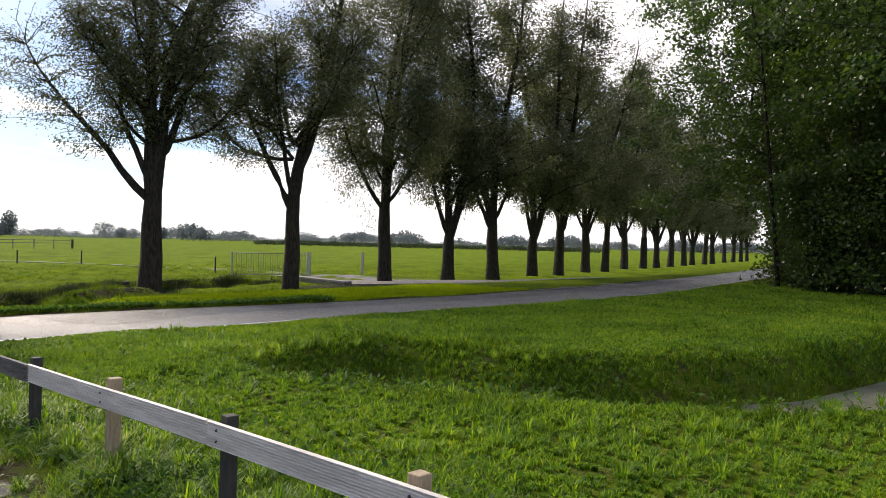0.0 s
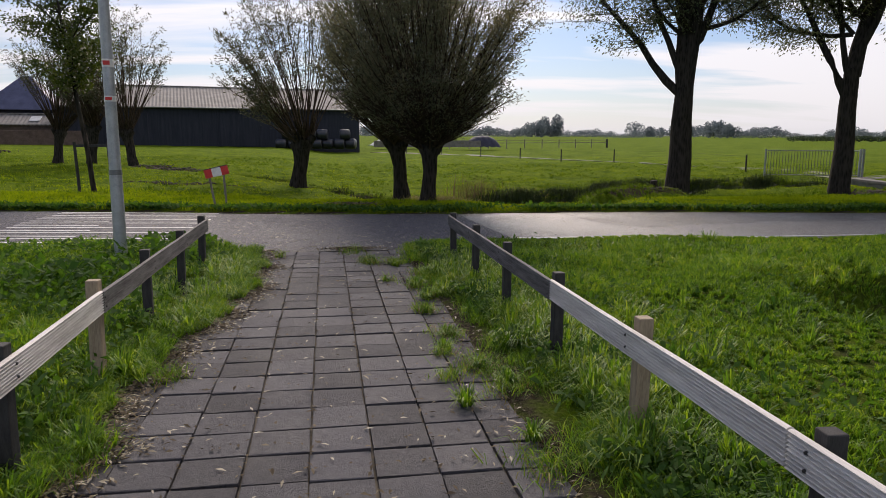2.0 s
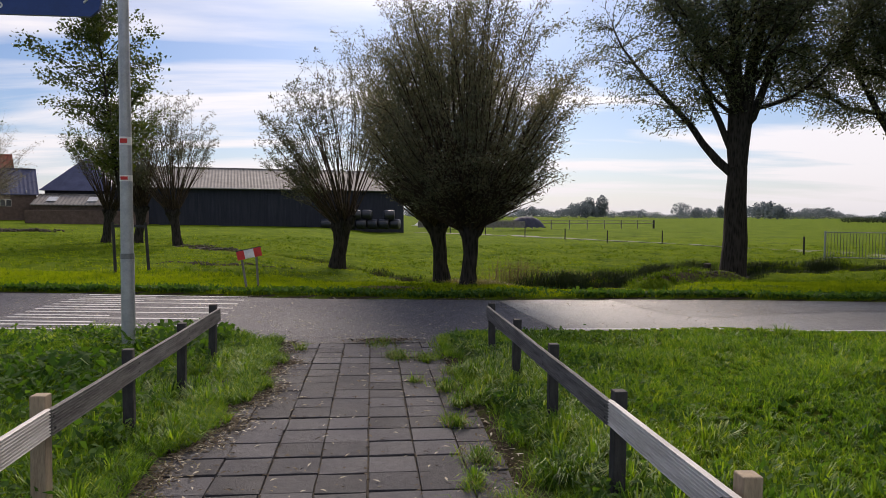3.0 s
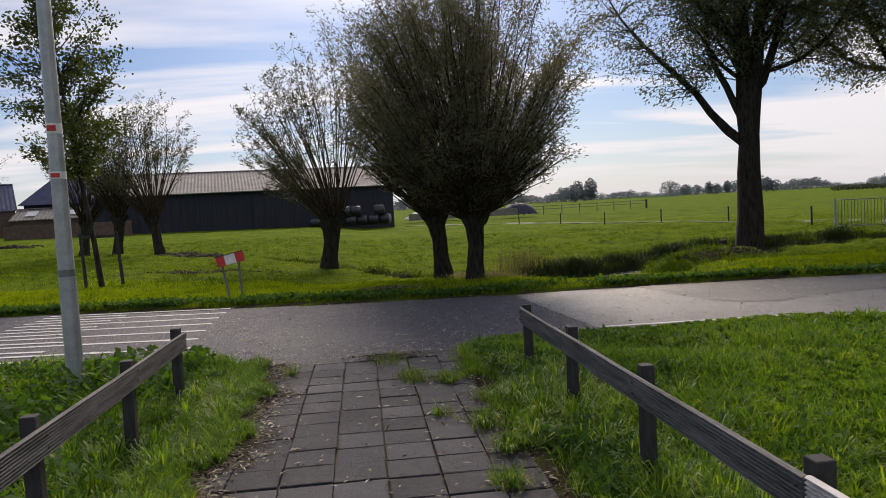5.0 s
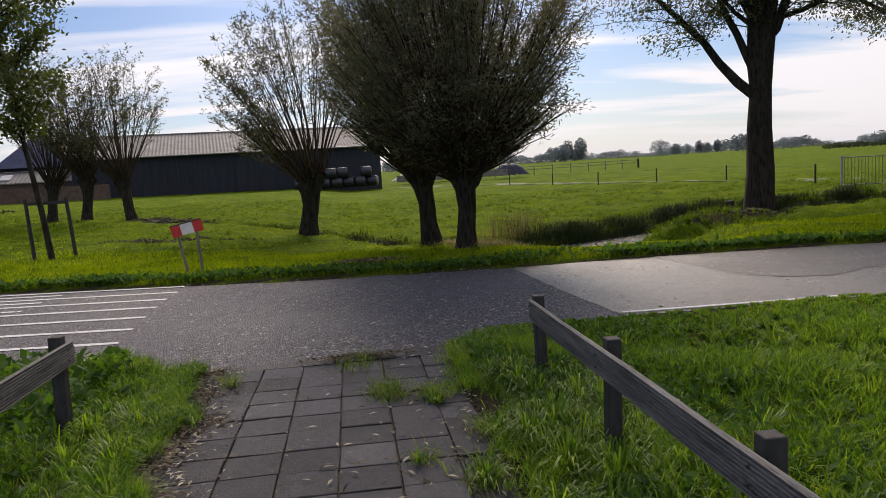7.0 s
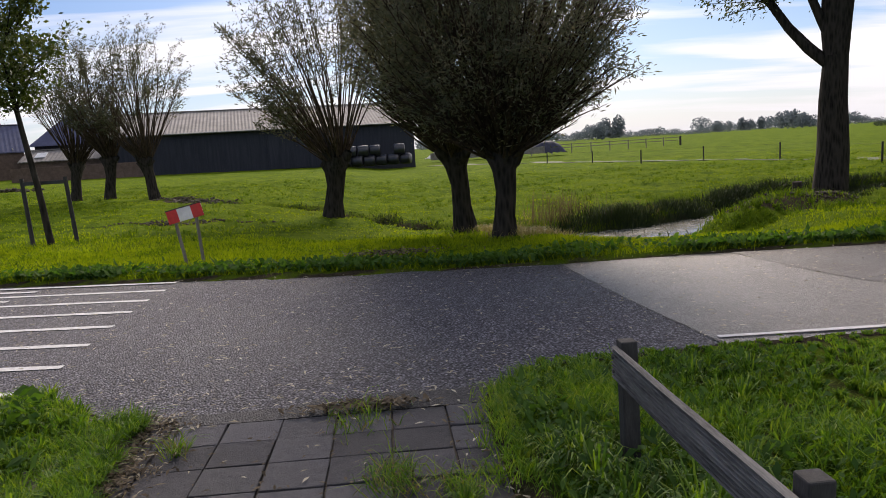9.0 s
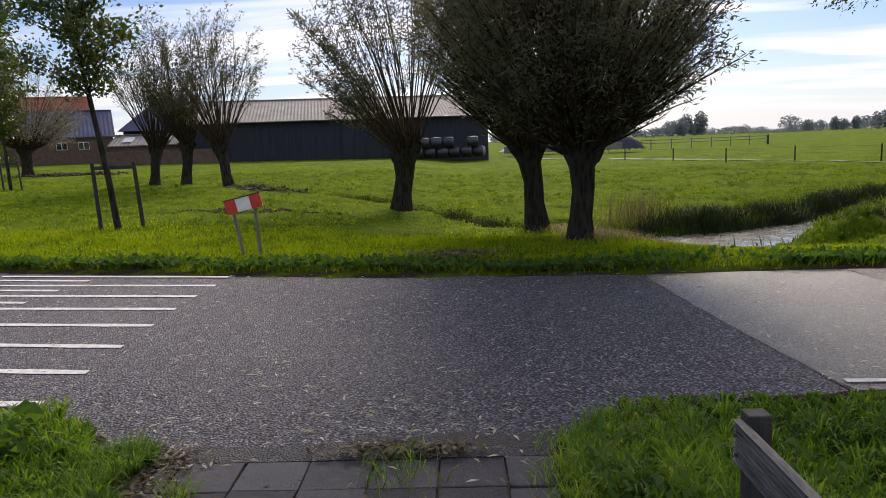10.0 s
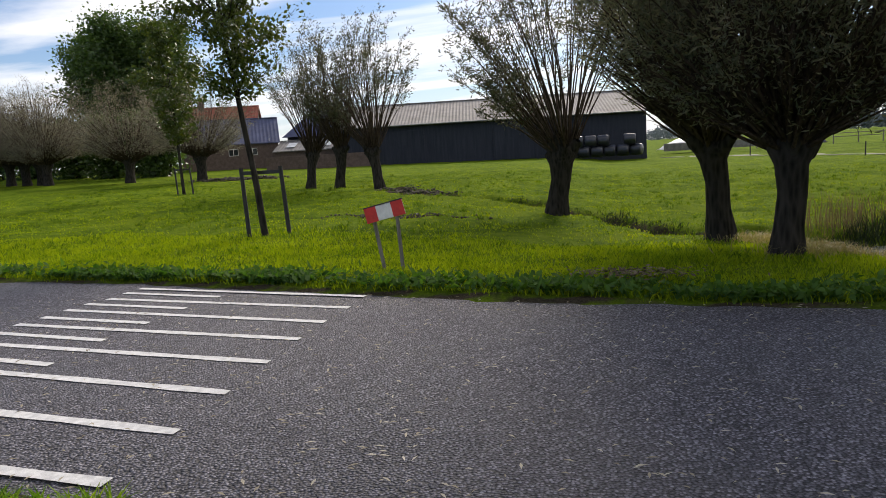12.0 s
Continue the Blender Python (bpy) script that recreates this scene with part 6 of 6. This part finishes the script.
flat_leaves("fallen_leaves", x[k], y[k], 0.014 + gen.uniform(0, 0.02, k.sum()), gen.uniform(0.02, 0.06, k.sum()), 0.15, 0.25, DEBRIS, "drift of brown dead leaves along the turf edge", "leaves")
# brown leaf drift on the far verge and at the path's mouth
x, y = np.concatenate([gen.normal(0.7, 0.3, 500), gen.normal(0.45, 0.18, 260)]), np.concatenate([gen.normal(15.15, 0.14, 500), gen.normal(9.78, 0.03, 260)])
flat_leaves("fallen_leaves", x, y, np.where(y > 12, land(x, y) + 0.09, 0.02) + gen.uniform(0, 0.03, 760), gen.uniform(0.03, 0.08, 760), 0.2, 0.3, DEBRIS, "brown heaps of withered leaves and straw", "leaves")


def clods(name, x, y, z, r, material, label):
    n = len(x)
    o = np.array([[1, 0, 0], [0, 1, 0], [-1, 0, 0], [0, -1, 0], [0, 0, 0.8], [0, 0, -0.6]], float)
    v = (o[None] * r[:, None, None] * gen.uniform(0.6, 1.3, (n, 6, 1)) + np.stack([x, y, z], 1)[:, None]).reshape(-1, 3)
    f0 = np.array([[0, 1, 4], [1, 2, 4], [2, 3, 4], [3, 0, 4], [1, 0, 5], [2, 1, 5], [3, 2, 5], [0, 3, 5]])
    tagged(new(name, mesh_np(name, v, (np.arange(n)[:, None, None] * 6 + f0[None]).reshape(-1, 3), material)), label, "soil", kind="stuff")


L = np.array([(9.2, 20.9), (12.6, 21.9), (15.5, 21.6), (22.0, 23.0)])
n = 2600
seg, s = gen.integers(0, 3, n), gen.random(n)
p = L[seg] + (L[seg + 1] - L[seg]) * s[:, None] + gen.normal(0, 0.45, (n, 2))
clods("soil_heap", p[:, 0], p[:, 1], land(p[:, 0], p[:, 1]) + 0.08 * lumps(p[:, 0], p[:, 1], 1.7) * gen.random(n), gen.uniform(0.015, 0.06, n) * np.where(p[:, 0] > 13, 1.9, 1.0), SOIL, "dumped clods of grey soil along the ditch")
q = gen.random(620)
cx, cy = -8.1 + 3.5 * q + gen.normal(0, 0.3, 620), 35.2 - 5.4 * q + gen.normal(0, 0.3, 620)
clods("soil_heap", cx, cy, land(cx, cy) + gen.uniform(-0.02, 0.08, 620), gen.uniform(0.03, 0.09, 620), SOIL, "low heap of dark soil in the meadow")
cx, cy = gen.normal(-4.5, 0.85, 260), gen.normal(23.5, 0.16, 260)
clods("soil_heap", cx, cy, land(cx, cy) + gen.uniform(0, 0.03, 260), gen.uniform(0.015, 0.05, 260), SOIL, "thin scatter of grey-brown soil on the grass")
cx, cy = gen.normal(-25, 1.5, 500), gen.normal(53.0, 0.6, 500)
clods("soil_heap", cx, cy, land(cx, cy) + gen.uniform(0, 0.15, 500), gen.uniform(0.05, 0.14, 500), SOIL, "dark soil heap by the old willows")

# ---- far woods ----


def far_trees(name, spots, leaf, per, label, material=LEAF_HAZED):
    """Trees so far off that each is a handful of leaf clumps. spots: x, y, height, width. The default leaf colour has
    haze mixed in.
    """
    c, sz = [], []
    for fx, fy, fh, fw in spots:
        q = gen.normal(0, 1, (per, 3))
        q /= np.linalg.norm(q, axis=1)[:, None]
        q *= gen.random((per, 1)) ** 0.4
        c.append(np.array([fx, fy, fh * 0.55]) + q * np.array([fw / 2, fw / 2, fh * 0.5]))
        sz.append(np.full(per, leaf * fh))
    c, sz = np.concatenate(c), np.concatenate(sz)
    n = len(c)
    d = gen.normal(0, 1, (n, 3))
    d /= np.linalg.norm(d, axis=1)[:, None]
    s = np.cross(d, gen.normal(0, 1, (n, 3)))
    s /= np.linalg.norm(s, axis=1)[:, None]
    d, s = d * sz[:, None], s * sz[:, None] * 0.7
    v = np.stack([c - d, c + s, c + d, c - s], 1).reshape(-1, 3)
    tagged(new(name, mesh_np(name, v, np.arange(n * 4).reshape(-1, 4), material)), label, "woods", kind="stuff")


spots = []
for i in range(330):
    az = math.radians(3 + 84 * i / 330 + rng.uniform(-0.1, 0.1))
    dist = 430 + 60 * math.sin(i * 0.21) + rng.uniform(-20, 20)
    gap = math.sin(i * 0.37) + math.sin(i * 0.113 + 2)
    hgt = (4.6 + 1.7 * gap + rng.uniform(-0.8, 1.4))
    spots.append((dist * math.sin(az), dist * math.cos(az), max(2.4, hgt), rng.uniform(5, 9)))
far_trees("far_woods", spots, 0.075, 240, "line of trees on the horizon, haze put in its leaf colour")
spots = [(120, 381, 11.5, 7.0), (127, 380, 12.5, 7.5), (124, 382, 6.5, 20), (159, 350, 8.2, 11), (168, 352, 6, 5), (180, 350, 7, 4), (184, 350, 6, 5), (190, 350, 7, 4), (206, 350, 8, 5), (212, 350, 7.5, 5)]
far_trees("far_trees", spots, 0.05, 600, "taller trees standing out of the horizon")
spots = [(128 + 67 * i / 40, 179 - 78 * i / 40, 1.5 + rng.uniform(-0.2, 0.2), 4.0) for i in range(41)]
far_trees("far_hedge", spots, 0.14, 260, "dark clipped hedge across the far fields", LEAF_HEDGE)
